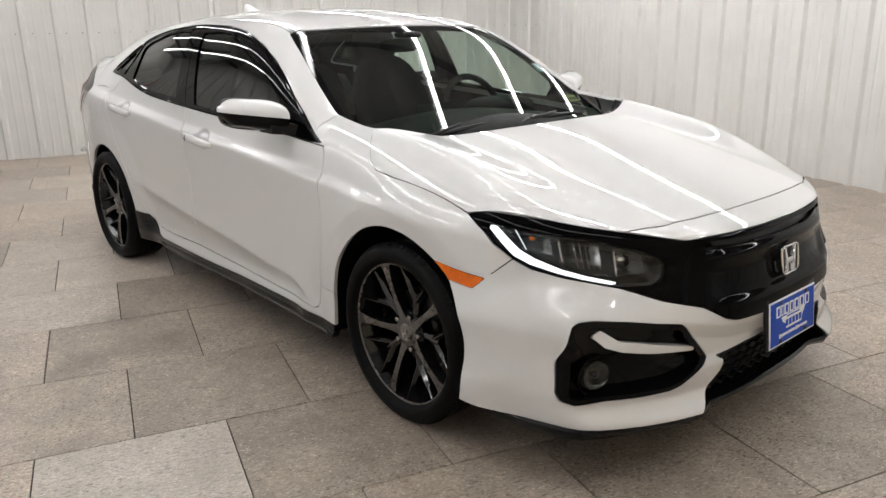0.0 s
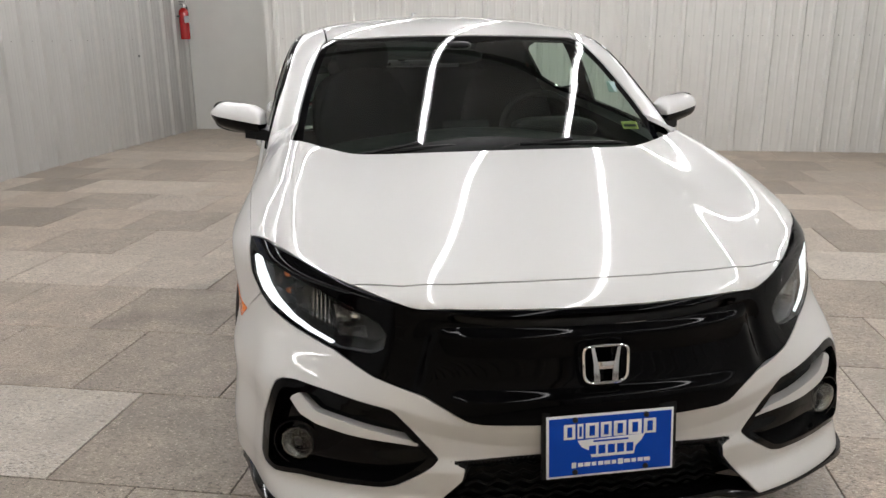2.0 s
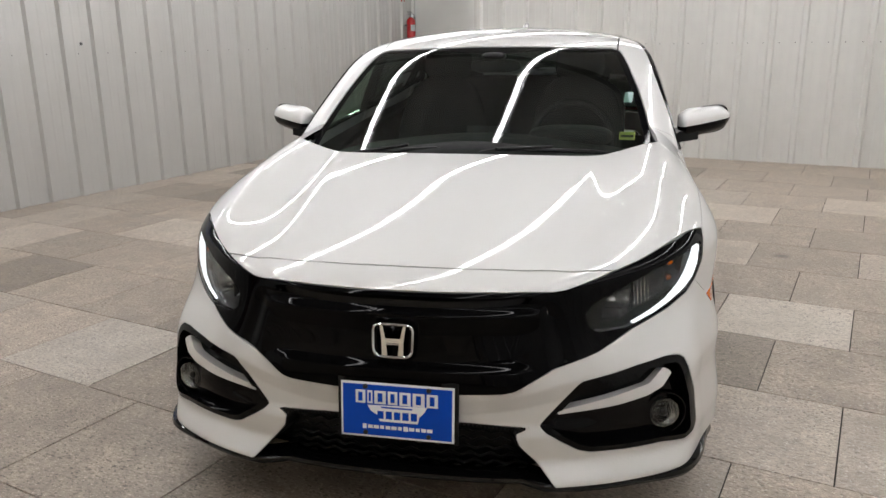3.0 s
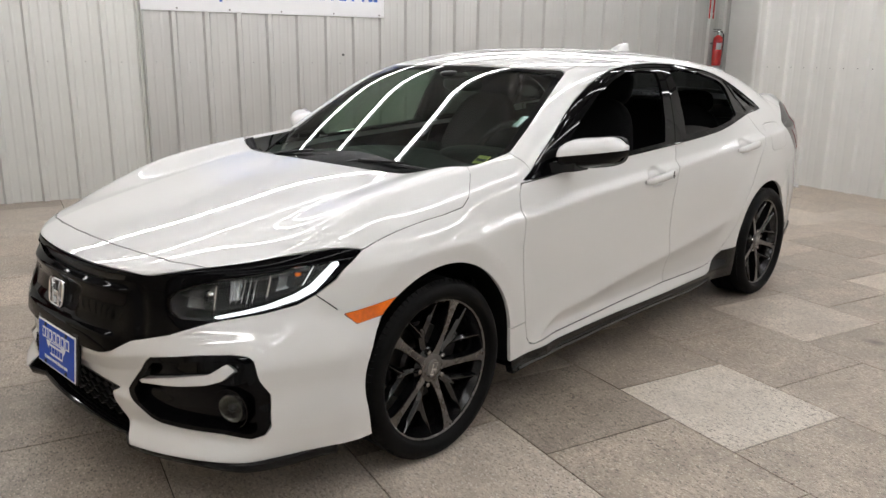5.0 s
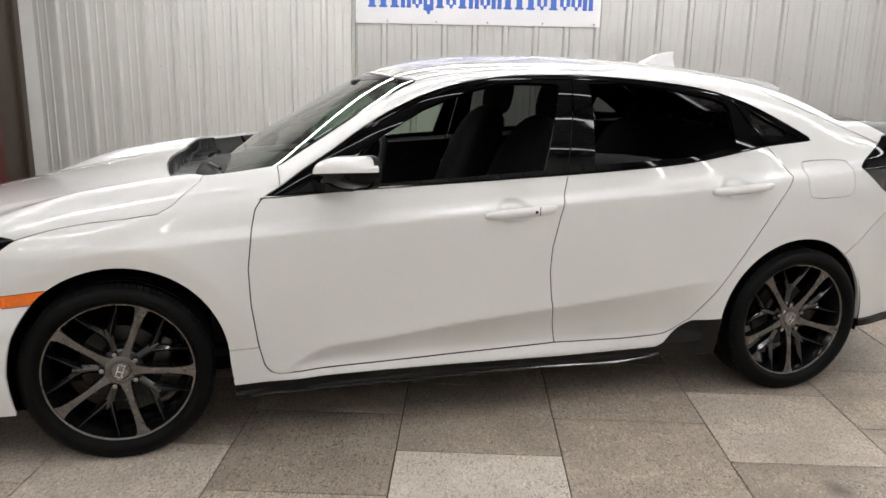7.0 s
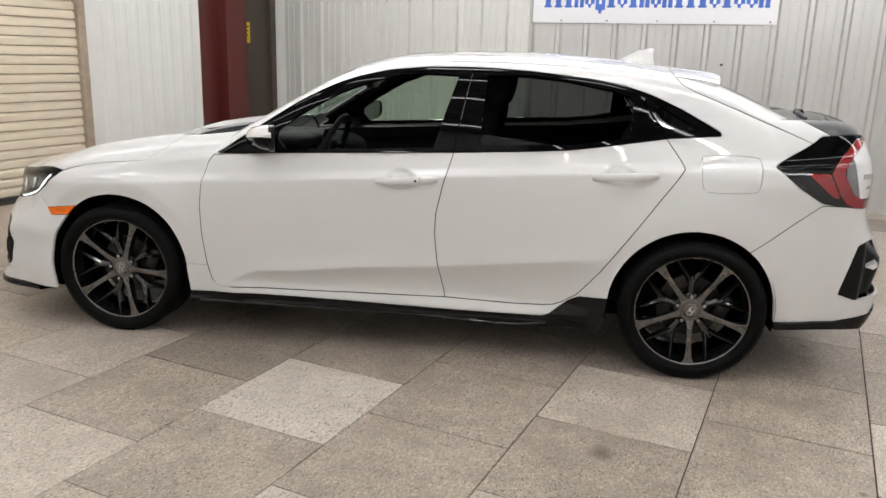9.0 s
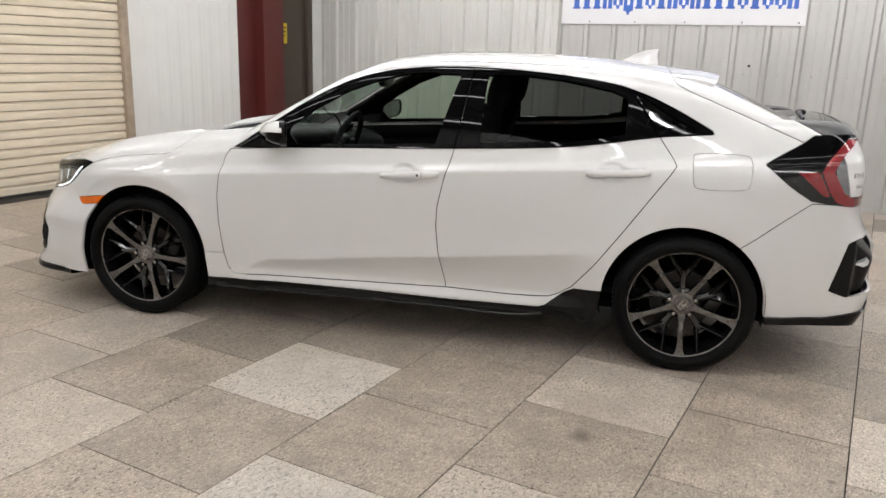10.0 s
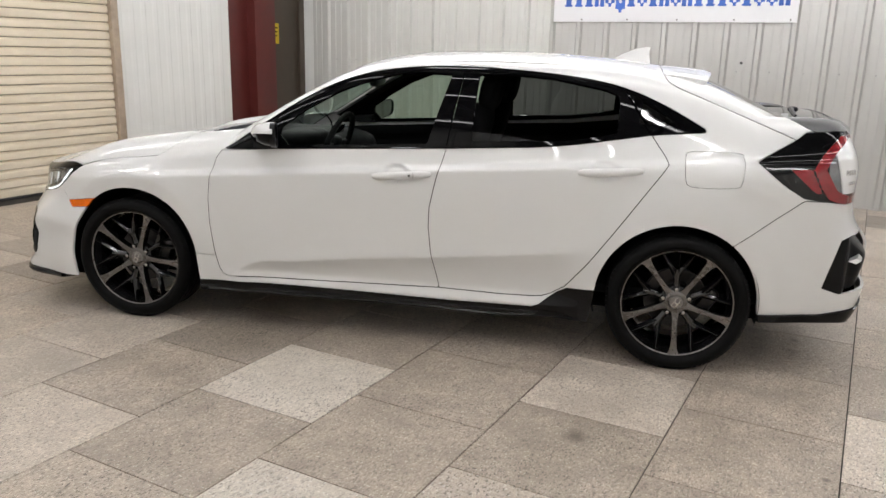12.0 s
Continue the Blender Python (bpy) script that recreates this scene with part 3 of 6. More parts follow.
SWEEP = spline([(0.1, 0.47), (0.48, 0.50), (0.54, 0.60), (0.59, 0.72), (0.66, 0.78), (0.75, 0.78), (0.9, 0.78)])
PLAN = spline([(2.3, 0.62), (2.15, 0.70), (2.0, 0.752), (1.9, 0.783), (1.8, 0.812), (1.7, 0.840), (1.55, 0.877), (1.35, 0.892), (0.9, 0.880), (0.0, 0.886), (-0.9, 0.888), (-1.4, 0.888), (-1.6, 0.876), (-1.8, 0.852), (-2.1, 0.79), (-2.3, 0.74)])
TAIL = spline([(0.15, -2.10), (0.28, -2.19), (0.45, -2.235), (0.58, -2.245), (0.66, -2.20), (0.75, -2.165), (0.95, -2.16), (1.05, -2.12)])
RIDGE = spline([(0.0, 0.434), (0.17, 0.436), (0.315, 0.452), (0.486, 0.491), (0.73, 0.517), (0.9, 0.52)])

CREASE = spline([(0.86, 0.25), (0.80, 0.280), (0.745, 0.309), (0.69, 0.338), (0.55, 0.361), (0.25, 0.396), (-0.24, 0.444), (-0.80, 0.503), (-1.0, 0.525)])


def half_width(x, z):
    line = 0.838 - 0.072 * x                      # shoulder crease
    w = PLAN(x)
    front = step(x, 0.9, 1.5)
    over = ramp(z - line, 0.006)
    w = w - over * (1.20 * (1 - front) + 0.26 * front) + 0.98 * ramp(z - line - 0.025, 0.008) * (1 - front)
    up = ramp(z - line - 0.070, 0.005)
    w = w - 0.62 * up ** 3 * (1 - front)   # window plane, curving inwards towards the roof
    w = w - 0.035 * ramp(line - 0.10 - z, 0.10) - 0.33 * ramp(z - 0.87, 0.05) * step(-x, 0.3, 1.5)
    # lower door crease, undercut and sill
    fade = step(x, 0.90, 0.76) * step(x, -1.05, -0.75)
    crease = CREASE(x)
    deep = np.maximum(crease - 0.285, 0.03)
    under = np.minimum(ramp(crease - z, 0.003), deep)
    w = w + fade * 0.006 * bell(z - crease, 0.05) - fade * 0.50 * np.minimum(1.0, 0.12 / deep) * (under - 0.42 * under * under / deep)
    w = w + fade * (0.42 * ramp(0.300 - z, 0.010) - 0.62 * ramp(0.245 - z, 0.006))
    # arches stand out
    for ax in (1.35, -1.35):
        r = np.hypot(x - ax, z - 0.325)
        w = w + 0.014 * step(r, 0.56, 0.40) * step(z, 0.95, 0.75)
    # a flat lip round the front arches
    r = np.hypot(x - 1.35, z - 0.325)
    w = w - 0.15 * ramp(0.432 - r, 0.003) * step(z, 0.48, 0.62)
    # the bumper's lower corners stand out
    w = w + 0.036 * step(z, 0.60, 0.46) * step(x, 1.45, 1.75) + 0.022 * step(z, 0.42, 0.27) * step(x, 1.55, 1.75)
    # hollows behind the door handles
    for hx, hz in ((-0.045, 0.829), (-0.995, 0.893)):
        w = w - 0.019 * step(np.hypot((x - hx) / 1.85, z - hz), 0.047, 0.022)
    # rear haunch
    w = w + 0.012 * bell(x + 1.45, 0.35) * bell(z - 0.90, 0.10)
    # front bumper tucks in towards its foot
    w = w - 0.10 * ramp(0.30 - z, 0.05) * step(-x, 1.65, 1.9)
    return w


def deck(x, y):
    """Hood and glasshouse from above."""
    a = np.abs(y)
    yc = 0.388 + (2.13 - x) * 0.10                # hood crease
    hood = HOOD(x) - 0.05 * a * a - 0.085 * ramp(a - yc, 0.012) + step(x, 1.97, 1.45) * (0.40 * ramp(a - 0.50, 0.035) - 0.88 * ramp(a - 0.697, 0.035))
    g = x + 0.05 * a * a * step(x, -0.3, 0.3)
    house = GLASSHOUSE(g) - (0.115 - 0.035 * step(x, 0.2, 0.8)) * a * a
    return smax(hood, house, 0.004)


def body_field(x, y, z):
    y = np.abs(y)
    side = y - half_width(x, z)
    top = (z - deck(x, y)) * (0.92 - 0.10 * step(z, 1.0, 1.1))
    k = 0.05 + 0.03 * step(x, 0.3, -0.3) * step(z, 1.0, 1.15)
    f = smax(side, top, k)
    nose = (x - NOSE(z) + SWEEP(z) * y ** 2.67 - 1.5 * (ramp(0.258 - z, 0.010) - ramp(0.208 - z, 0.010)) * step(y - 0.325 - 0.90 * np.clip(0.31 - z, 0, 0.12), -0.016, 0.006)) * 0.8
    nose = nose + 0.30 * np.minimum(ramp(RIDGE(y) - z, 0.003), 0.045) * step(z, 0.33, 0.37) * step(y, 0.60, 0.42)
    f = smax(f, nose, 0.02 + 0.01 * step(y, 0.5, 0.75))
    tail = (TAIL(z) - x + (0.16 * y * y + 0.5 * ramp(y - 0.55, 0.1) ** 2) * (1 - 0.42 * step(z, 0.68, 0.56))) * 0.95
    return smax(f, tail, 0.05)


def body_normal(p, h=0.002):
    e = np.eye(3) * h
    g = np.stack([body_field(*(p + d).T) - body_field(*(p - d).T) for d in e], 1)
    return g / np.maximum(np.linalg.norm(g, axis=1), 1e-9)[:, None]


# ---- the skin as a dense half mesh, then cut into panels along outlines ----
def skin_mesh():
    zc, xe = 0.55, 1.5
    v = np.radians(np.concatenate([np.linspace(-90, -60, 8)[:-1], np.linspace(-60, -30, 60)[:-1], np.linspace(-30, 90, 205)]))
    xs = np.linspace(-xe, xe, 330)
    front = np.radians(np.linspace(0, 90, 150))[1:]
    rear = np.radians(np.linspace(0, 90, 110))[1:]
    origin, way = [], []
    for a in rear[::-1]:
        origin.append(np.full_like(v, -xe))
        way.append(np.stack([np.full_like(v, -np.sin(a)), np.cos(a) * np.cos(v), np.cos(a) * np.sin(v)], 1))
    for x in xs:
        origin.append(np.full_like(v, x))
        way.append(np.stack([0 * v, np.cos(v), np.sin(v)], 1))
    for a in front:
        origin.append(np.full_like(v, xe))
        way.append(np.stack([np.full_like(v, np.sin(a)), np.cos(a) * np.cos(v), np.cos(a) * np.sin(v)], 1))
    nu, nv = len(origin), len(v)
    o = np.zeros((nu * nv, 3))
    o[:, 0], o[:, 2] = np.concatenate(origin), zc
    w = np.concatenate(way)
    lo, hi = np.full(len(o), 0.05), np.full(len(o), 2.2)
    for _ in range(21):
        mid = 0.5 * (lo + hi)
        p = o + mid[:, None] * w
        inside = smax(body_field(p[:, 0], p[:, 1], p[:, 2]), 0.16 - p[:, 2], 0.005) < 0
        lo, hi = np.where(inside, mid, lo), np.where(inside, hi, mid)
    verts = o + (0.5 * (lo + hi))[:, None] * w
    verts[np.abs(verts[:, 1]) < 1e-4, 1] = 0
    i = (np.arange(nu - 1)[:, None] * nv + np.arange(nv - 1)[None]).ravel()
    tris = np.concatenate([np.stack([i, i + 1, i + nv + 1], 1), np.stack([i, i + nv + 1, i + nv], 1)])
    return tidy(verts, tris)


def tidy(verts, tris):
    """Drops unused points and empty triangles, and turns all faces outwards."""
    p = verts[tris]
    area = np.linalg.norm(np.cross(p[:, 1] - p[:, 0], p[:, 2] - p[:, 0]), axis=1)
    tris = tris[area > 1e-9]
    used = np.unique(tris)
    remap = np.zeros(len(verts), int)
    remap[used] = np.arange(len(used))
    return verts[used], remap[tris]


def clip(mesh, f):
    """The part of a mesh where f, given per point, is negative."""
    verts, tris = mesh
    inn = f < 0
    n = inn[tris].sum(1)
    keep = [tris[n == 3]]
    fresh, base = [], len(verts)
    edges, pieces = [], []
    for count in (1, 2):
        t = tris[n == count]
        if not len(t):
            continue
        lone = inn[t] if count == 1 else ~inn[t]
        k = np.argmax(lone, 1)
        r = np.arange(len(t))
        a, b, c = t[r, k], t[r, (k + 1) % 3], t[r, (k + 2) % 3]
        pieces.append((count, a, b, c))
        edges += [np.stack([a, b], 1), np.stack([a, c], 1)]
    if edges:
        e = np.sort(np.concatenate(edges), 1)
        uniq, inv = np.unique(e, axis=0, return_inverse=True)
        inv = inv.ravel()
        fa, fb = f[uniq[:, 0]], f[uniq[:, 1]]
        s = (fa / (fa - fb))[:, None]
        fresh = verts[uniq[:, 0]] * (1 - s) + verts[uniq[:, 1]] * s
        pos = 0
        for count, a, b, c in pieces:
            m = len(a)
            ab, ac = base + inv[pos:pos + m], base + inv[pos + m:pos + 2 * m]
            pos += 2 * m
            if count == 1:
                keep.append(np.stack([a, ab, ac], 1))
            else:
                keep += [np.stack([ab, b, c], 1), np.stack([ab, c, ac], 1)]
        verts = np.concatenate([verts, fresh])
    return tidy(verts, np.concatenate(keep))


def outline(points, smooth=0, closed=True):
    """An outline of corner points; smooth rounds it by that many corner-cutting passes."""
    p = np.array(points, float)
    for _ in range(smooth):
        q = np.roll(p, -1, 0)
        p = np.stack([0.75 * p + 0.25 * q, 0.25 * p + 0.75 * q], 1).reshape(-1, 2)
    return p


def inside_of(poly, a, b):
    """Signed distance to an outline, negative within."""
    lo, hi = poly.min(0) - 0.06, poly.max(0) + 0.06
    out = np.full(len(a), 0.06)
    near = (a > lo[0]) & (a < hi[0]) & (b > lo[1]) & (b < hi[1])
    q = np.stack([a[near], b[near]], 1)
    if not len(q):
        return out
    best, odd = np.full(len(q), 1e9), np.zeros(len(q), bool)
    for s, e in zip(poly, np.roll(poly, -1, 0)):
        d = e - s
        t = np.clip(((q - s) @ d) / max(d @ d, 1e-12), 0, 1)
        best = np.minimum(best, ((q - s - t[:, None] * d) ** 2).sum(1))
        if s[1] != e[1]:
            cross = (s[1] > q[:, 1]) != (e[1] > q[:, 1])
            odd ^= cross & (q[:, 0] < (e[0] - s[0]) * (q[:, 1] - s[1]) / (e[1] - s[1]) + s[0])
    out[near] = np.where(odd, -1, 1) * np.sqrt(best)
    return out


def side(points, smooth=0):
    poly = outline(points, smooth)
    return lambda v: inside_of(poly, v[:, 0], v[:, 2])


def face(points, smooth=0, behind=1.55):
    poly = outline(points, smooth)
    return lambda v: np.maximum(inside_of(poly, v[:, 1], v[:, 2]), behind - v[:, 0])


def above(points, smooth=0, over=0.6):
    poly = outline(points, smooth)
    return lambda v: np.maximum(inside_of(poly, v[:, 0], v[:, 1]), over - v[:, 2])


def take(mesh, region, gap=0.0022):
    """Cuts a region out of a mesh, with a shut line between: the piece, and the rest."""
    f = region(mesh[0])
    return clip(mesh, f + gap), clip(mesh, gap - f)


def moved(mesh, d):
    """Pushes a mesh out along the skin by d, a number or a function of its points."""
    v, t = mesh
    n = body_normal(v)
    k = d(v) if callable(d) else d
    return v + n * np.reshape(k, (-1, 1)) * np.ones((len(v), 1)), t


def joined(*meshes):
    vs, ts, base = [], [], 0
    for v, t in meshes:
        vs.append(v)
        ts.append(t + base)
        base += len(v)
    return np.concatenate(vs), np.concatenate(ts)


def panel(name, mesh, material, parent, label="", lip=0.014, sides="both", relief=None, way=None):
    """Makes a panel of the skin into a part: smooth outside, edges turned inwards. sides: both halves in one, or left and right apart."""
    v, t = mesh
    n = body_normal(v)
    if relief is not None:
        e = np.eye(3) * 0.0015
        g = np.stack([(relief(v + d) - relief(v - d)) / 0.003 for d in e], 1)
        g = g - n * (g * n).sum(1, keepdims=True)
        v = v + (n if way is None else np.array(way)) * np.reshape(relief(v), (-1, 1))
        n = n - g
        n = n / np.maximum(np.linalg.norm(n, axis=1, keepdims=True), 1e-12)
    c = np.cross(v[t[:, 1]] - v[t[:, 0]], v[t[:, 2]] - v[t[:, 0]])
    flip = (c * n[t].mean(1)).sum(1) < 0
    t = np.where(flip[:, None], t[:, ::-1], t)
    if lip:
        e = np.concatenate([t[:, [0, 1]], t[:, [1, 2]], t[:, [2, 0]]])
        key = np.sort(e, 1)
        _, first, cnt = np.unique(key, axis=0, return_index=True, return_counts=True)
        edge = e[first[cnt == 1]]
        edge = edge[~((v[edge[:, 0], 1] < 0.0005) & (v[edge[:, 1], 1] < 0.0005))]
        ids = np.unique(edge)
        remap = {int(k): i for i, k in enumerate(ids)}
        out = np.zeros((len(ids), 3))
        ea, eb = np.array([remap[int(k)] for k in edge[:, 0]]), np.array([remap[int(k)] for k in edge[:, 1]])
        w = np.cross(v[edge[:, 1]] - v[edge[:, 0]], n[edge[:, 0]])
        np.add.at(out, ea, w)
        np.add.at(out, eb, w)
        out /= np.maximum(np.linalg.norm(out, axis=1, keepdims=True), 1e-9)
        b0 = len(v)
        b1 = b0 + len(ids)
        v = np.concatenate([v, v[ids], v[ids] - n[ids] * lip])
        n = np.concatenate([n, out, out])
        t = np.concatenate([t, np.stack([b0 + ea, b1 + eb, b0 + eb], 1), np.stack([b0 + ea, b1 + ea, b1 + eb], 1)])
    flip3 = np.array([1, -1, 1])
    if sides == "both":
        verts, tris, norms = np.concatenate([v, v * flip3]), np.concatenate([t, t[:, ::-1] + len(v)]), np.concatenate([n, n * flip3])
        return from_mesh(name, raw_mesh(name, verts, tris, norms), material, parent, label)
    left = from_mesh(name, raw_mesh(name, v, t, n), material, parent if not isinstance(parent, tuple) else parent[0], label)
    right = from_mesh(name, raw_mesh(name, v * flip3, t[:, ::-1], n * flip3), material, parent if not isinstance(parent, tuple) else parent[1], label)
    return left, right


car = tagged(new("car"), "pearl white five-door hatchback with gloss black trim, parked on the tiles", "car")
car.matrix_basis = pose(0, 0, 0, 0, 0, 17.4)

skin = skin_mesh()

# wheel arches and the foot of the body
FRONT_AXLE, REAR_AXLE, HUB_Z = 1.35, -1.35, 0.3122


def arch(cx, cz, r, wide_front, wide_rear):
    pts = [(cx + r * math.cos(a), cz + r * math.sin(a)) for a in np.radians(np.linspace(0, 180, 33))]
    return side([(cx + wide_front, 0.05), *pts, (cx - wide_rear, 0.05)])


for region in (arch(1.338, 0.335, 0.352, 0.31, 0.385), arch(-1.338, 0.318, 0.356, 0.40, 0.395)):
    skin = clip(skin, -region(skin[0]))
whole = skin


def foot(v):
    """The height at which the painted body ends."""
    return 0.190 + 0.014 * step(v[:, 0], 1.4, 1.5) + 0.065 * step(-v[:, 0], 1.5, 1.7)


pan, skin = take(skin, lambda v: v[:, 2] - foot(v), 0.0)
pan = (pan[0] * np.array([0.985, 0.985, 1]), pan[1])
pan[0][:, 2] = foot(pan[0]) + 0.012
panel("underbody", pan, underside, car, lip=0)

# windshield and cowl
screen_region = above([(0.335, -0.3), (0.330, 0.0), (0.318, 0.25), (0.285, 0.45), (0.238, 0.562), (0.36, 0.600), (0.52, 0.640), (0.66, 0.672), (0.78, 0.692), (0.90, 0.706), (1.00, 0.712), (1.060, 0.706), (1.110, 0.655),
                       (1.155, 0.55), (1.190, 0.35), (1.205, 0.15), (1.208, 0.0), (1.208, -0.3)], 1)
screen, skin = take(skin, screen_region, 0.002)
cowl, _ = take(screen, lambda v: 1.040 - 0.03 * v[:, 1] ** 2 - v[:, 0], 0.001)
_, screen = take(screen, lambda v: 1.072 - 0.03 * v[:, 1] ** 2 - v[:, 0], 0.001)


def glass_plane(x, y):
    """The windshield's own surface, which runs on down behind the hood."""
    a = np.abs(y)
    g = x + 0.05 * a * a * step(x, -0.3, 0.3)
    return GLASSHOUSE(g) - (0.115 - 0.035 * step(x, 0.2, 0.8)) * a * a


def glass_sheet(name, mesh, drop, material, parent, label=""):
    """A piece of the windshield laid on its own plane, both halves."""
    v, t = mesh
    v = v.copy()
    x, y = v[:, 0], v[:, 1]
    low = step(x, 0.55, 0.75)
    v[:, 2] = np.minimum(v[:, 2], (1 - low) * v[:, 2] + low * glass_plane(x, y))
    h = 0.002
    n = np.stack([-(glass_plane(x + h, y) - glass_plane(x - h, y)) / (2 * h), -(glass_plane(x, y + h) - glass_plane(x, y - h)) / (2 * h), np.ones(len(v))], 1)
    n = n / np.linalg.norm(n, axis=1, keepdims=True)
    soft = body_normal(v)
    flat = step(x, 0.27, 0.40)[:, None]
    n = soft * (1 - flat) + n * flat
    n = n / np.linalg.norm(n, axis=1, keepdims=True)
    v = v - n * drop
    c = np.cross(v[t[:, 1]] - v[t[:, 0]], v[t[:, 2]] - v[t[:, 0]])
    t = np.where(((c * n[t].mean(1)).sum(1) < 0)[:, None], t[:, ::-1], t)
    k = np.array([1, -1, 1])
    return from_mesh(name, raw_mesh(name, np.concatenate([v, v * k]), np.concatenate([t, t[:, ::-1] + len(v)]), np.concatenate([n, n * k])), material, parent, label)


border = lambda v: -np.maximum(screen_region(v), v[:, 0] - 1.072 + 0.03 * v[:, 1] ** 2) - 0.030 - 0.05 * step(v[:, 2], 1.24, 1.29) * bell(v[:, 1], 0.14)
frit, screen_glass = take(screen, border, 0.0)
windshield = glass_sheet("windshield", screen_glass, 0.005, windshield_glass, car, "raked windshield reflecting the strip lights")
windshield.visible_shadow = False
glass_sheet("windshield_border", frit, 0.004, gloss_black, windshield)
panel("cowl", cowl, satin_black, car, "black plastic cowl", relief=lambda v: -0.062 * step(-screen_region(v), 0.0, 0.012) - 0.004 + 0.0012 * np.sin(v[:, 1] * 90))

# side windows
dlo_region = side([(0.849, 0.898), (0.583, 0.911), (-0.274, 0.955), (-0.523, 0.969), (-0.776, 0.987), (-1.022, 1.023), (-1.191, 1.050), (-1.335, 1.062), (-1.415, 1.068), (-1.412, 1.083), (-1.382, 1.100), (-1.258, 1.166), (-1.131, 1.222),
                   (-1.002, 1.262), (-0.742, 1.300), (-0.478, 1.318), (-0.329, 1.322), (-0.096, 1.315), (0.068, 1.296), (0.174, 1.271), (0.285, 1.235), (0.407, 1.178), (0.501, 1.123), (0.596, 1.060), (0.715, 0.985), (0.80, 0.925)])
dlo, skin = take(skin, dlo_region, 0.0015)
split_top = lambda v: v[:, 0] + 0.272 + (v[:, 2] - 0.969) * 0.170
fglass_region = side([(0.505, 0.932), (-0.180, 0.972), (-0.272, 1.286), (-0.13, 1.290), (-0.02, 1.283), (0.113, 1.252), (0.274, 1.190), (0.433, 1.098), (0.545, 1.018), (0.555, 0.985)])
rglass_region = side([(-0.385, 0.990), (-0.398, 1.288), (-0.55, 1.293), (-0.745, 1.277), (-0.966, 1.236), (-1.028, 1.212), (-1.040, 1.19), (-1.033, 1.052), (-0.90, 1.024), (-0.774, 1.008)])
qglass_region = side([(-1.125, 1.095), (-1.140, 1.19), (-1.19, 1.165), (-1.30, 1.098), (-1.29, 1.088)])
fglass, dlo = take(dlo, fglass_region, 0.0)
rglass, dlo = take(dlo, rglass_region, 0.0)
qglass, dlo = take(dlo, qglass_region, 0.0)
front_trim, rear_trim = take(dlo, lambda v: -split_top(v), 0.0025)
rear_trim, quarter_trim = take(rear_trim, lambda v: -(v[:, 0] + 1.055 + (1.238 - v[:, 2]) * 0.66), 0.0022)

# hood, nose strip and front face
hood_region = above([(1.200, -0.3), (1.200, 0.0), (1.15, 0.50), (1.045, 0.700), (1.060, 0.736), (1.100, 0.772), (1.150, 0.812), (1.20, 0.830), (1.30, 0.834), (1.46, 0.827), (1.58, 0.821), (1.634, 0.817), (1.70, 0.779), (1.78, 0.731), (1.848, 0.685),
                     (1.93, 0.625), (1.985, 0.581), (2.010, 0.560), (2.062, 0.44), (2.082, 0.32), (2.095, 0.15), (2.098, 0.0), (2.098, -0.3)])
f_hood = hood_region(skin[0])
hood_gap = 0.0012 + 0.0013 * step(skin[0][:, 0], 1.95, 2.05)
hood, skin = clip(skin, f_hood + hood_gap), clip(skin, hood_gap - f_hood)
mask_region = face([(-0.2, 0.711), (0.107, 0.711), (0.249, 0.713), (0.350, 0.713), (0.405, 0.709), (0.430, 0.711), (0.487, 0.724), (0.546, 0.737), (0.60, 0.750), (0.69, 0.768), (0.775, 0.784), (0.815, 0.786), (0.818, 0.750), (0.811, 0.700), (0.787, 0.660),
                    (0.760, 0.634), (0.709, 0.614), (0.607, 0.589), (0.52, 0.551), (0.41, 0.521), (0.335, 0.478), (0.315, 0.468), (0.285, 0.462), (0.16, 0.457), (-0.2, 0.457)])
mask, skin = take(skin, mask_region, 0.0015)
lens_region = face([(0.808, 0.752), (0.806, 0.705), (0.782, 0.663), (0.757, 0.638), (0.708, 0.618), (0.608, 0.593), (0.520, 0.595), (0.492, 0.612), (0.484, 0.645), (0.50, 0.668), (0.56, 0.694), (0.63, 0.715), (0.71, 0.734), (0.76, 0.747)])
lens, mask = take(mask, lens_region, 0.001)
fog_region = face([(0.734, 0.508), (0.698, 0.512), (0.624, 0.506), (0.486, 0.484), (0.472, 0.474), (0.396, 0.385), (0.378, 0.362), (0.392, 0.348), (0.479, 0.290), (0.510, 0.281), (0.60, 0.279), (0.70, 0.280), (0.765, 0.268), (0.790, 0.280), (0.797, 0.302), (0.786, 0.395), (0.764, 0.470), (0.752, 0.495)], 0, 1.75)
fog, skin = take(skin, fog_region, 0.001)
low_region = face([(-0.2, 0.372), (0.2, 0.366), (0.30, 0.360), (0.352, 0.357), (0.318, 0.343), (0.325, 0.31), (0.372, 0.255), (0.425, 0.20), (0.425, 0.10), (-0.2, 0.10)], 0, 1.7)
low, skin = take(skin, low_region, 0.001)
strip, skin = take(skin, lambda v: np.maximum(2.0 - v[:, 0], 0.69 - v[:, 2]) + 0 * v[:, 0])
marker_region = side([(1.725, 0.595), (1.690, 0.560), (1.585, 0.572), (1.520, 0.622)])
marker, skin = take(skin, marker_region, 0.001)

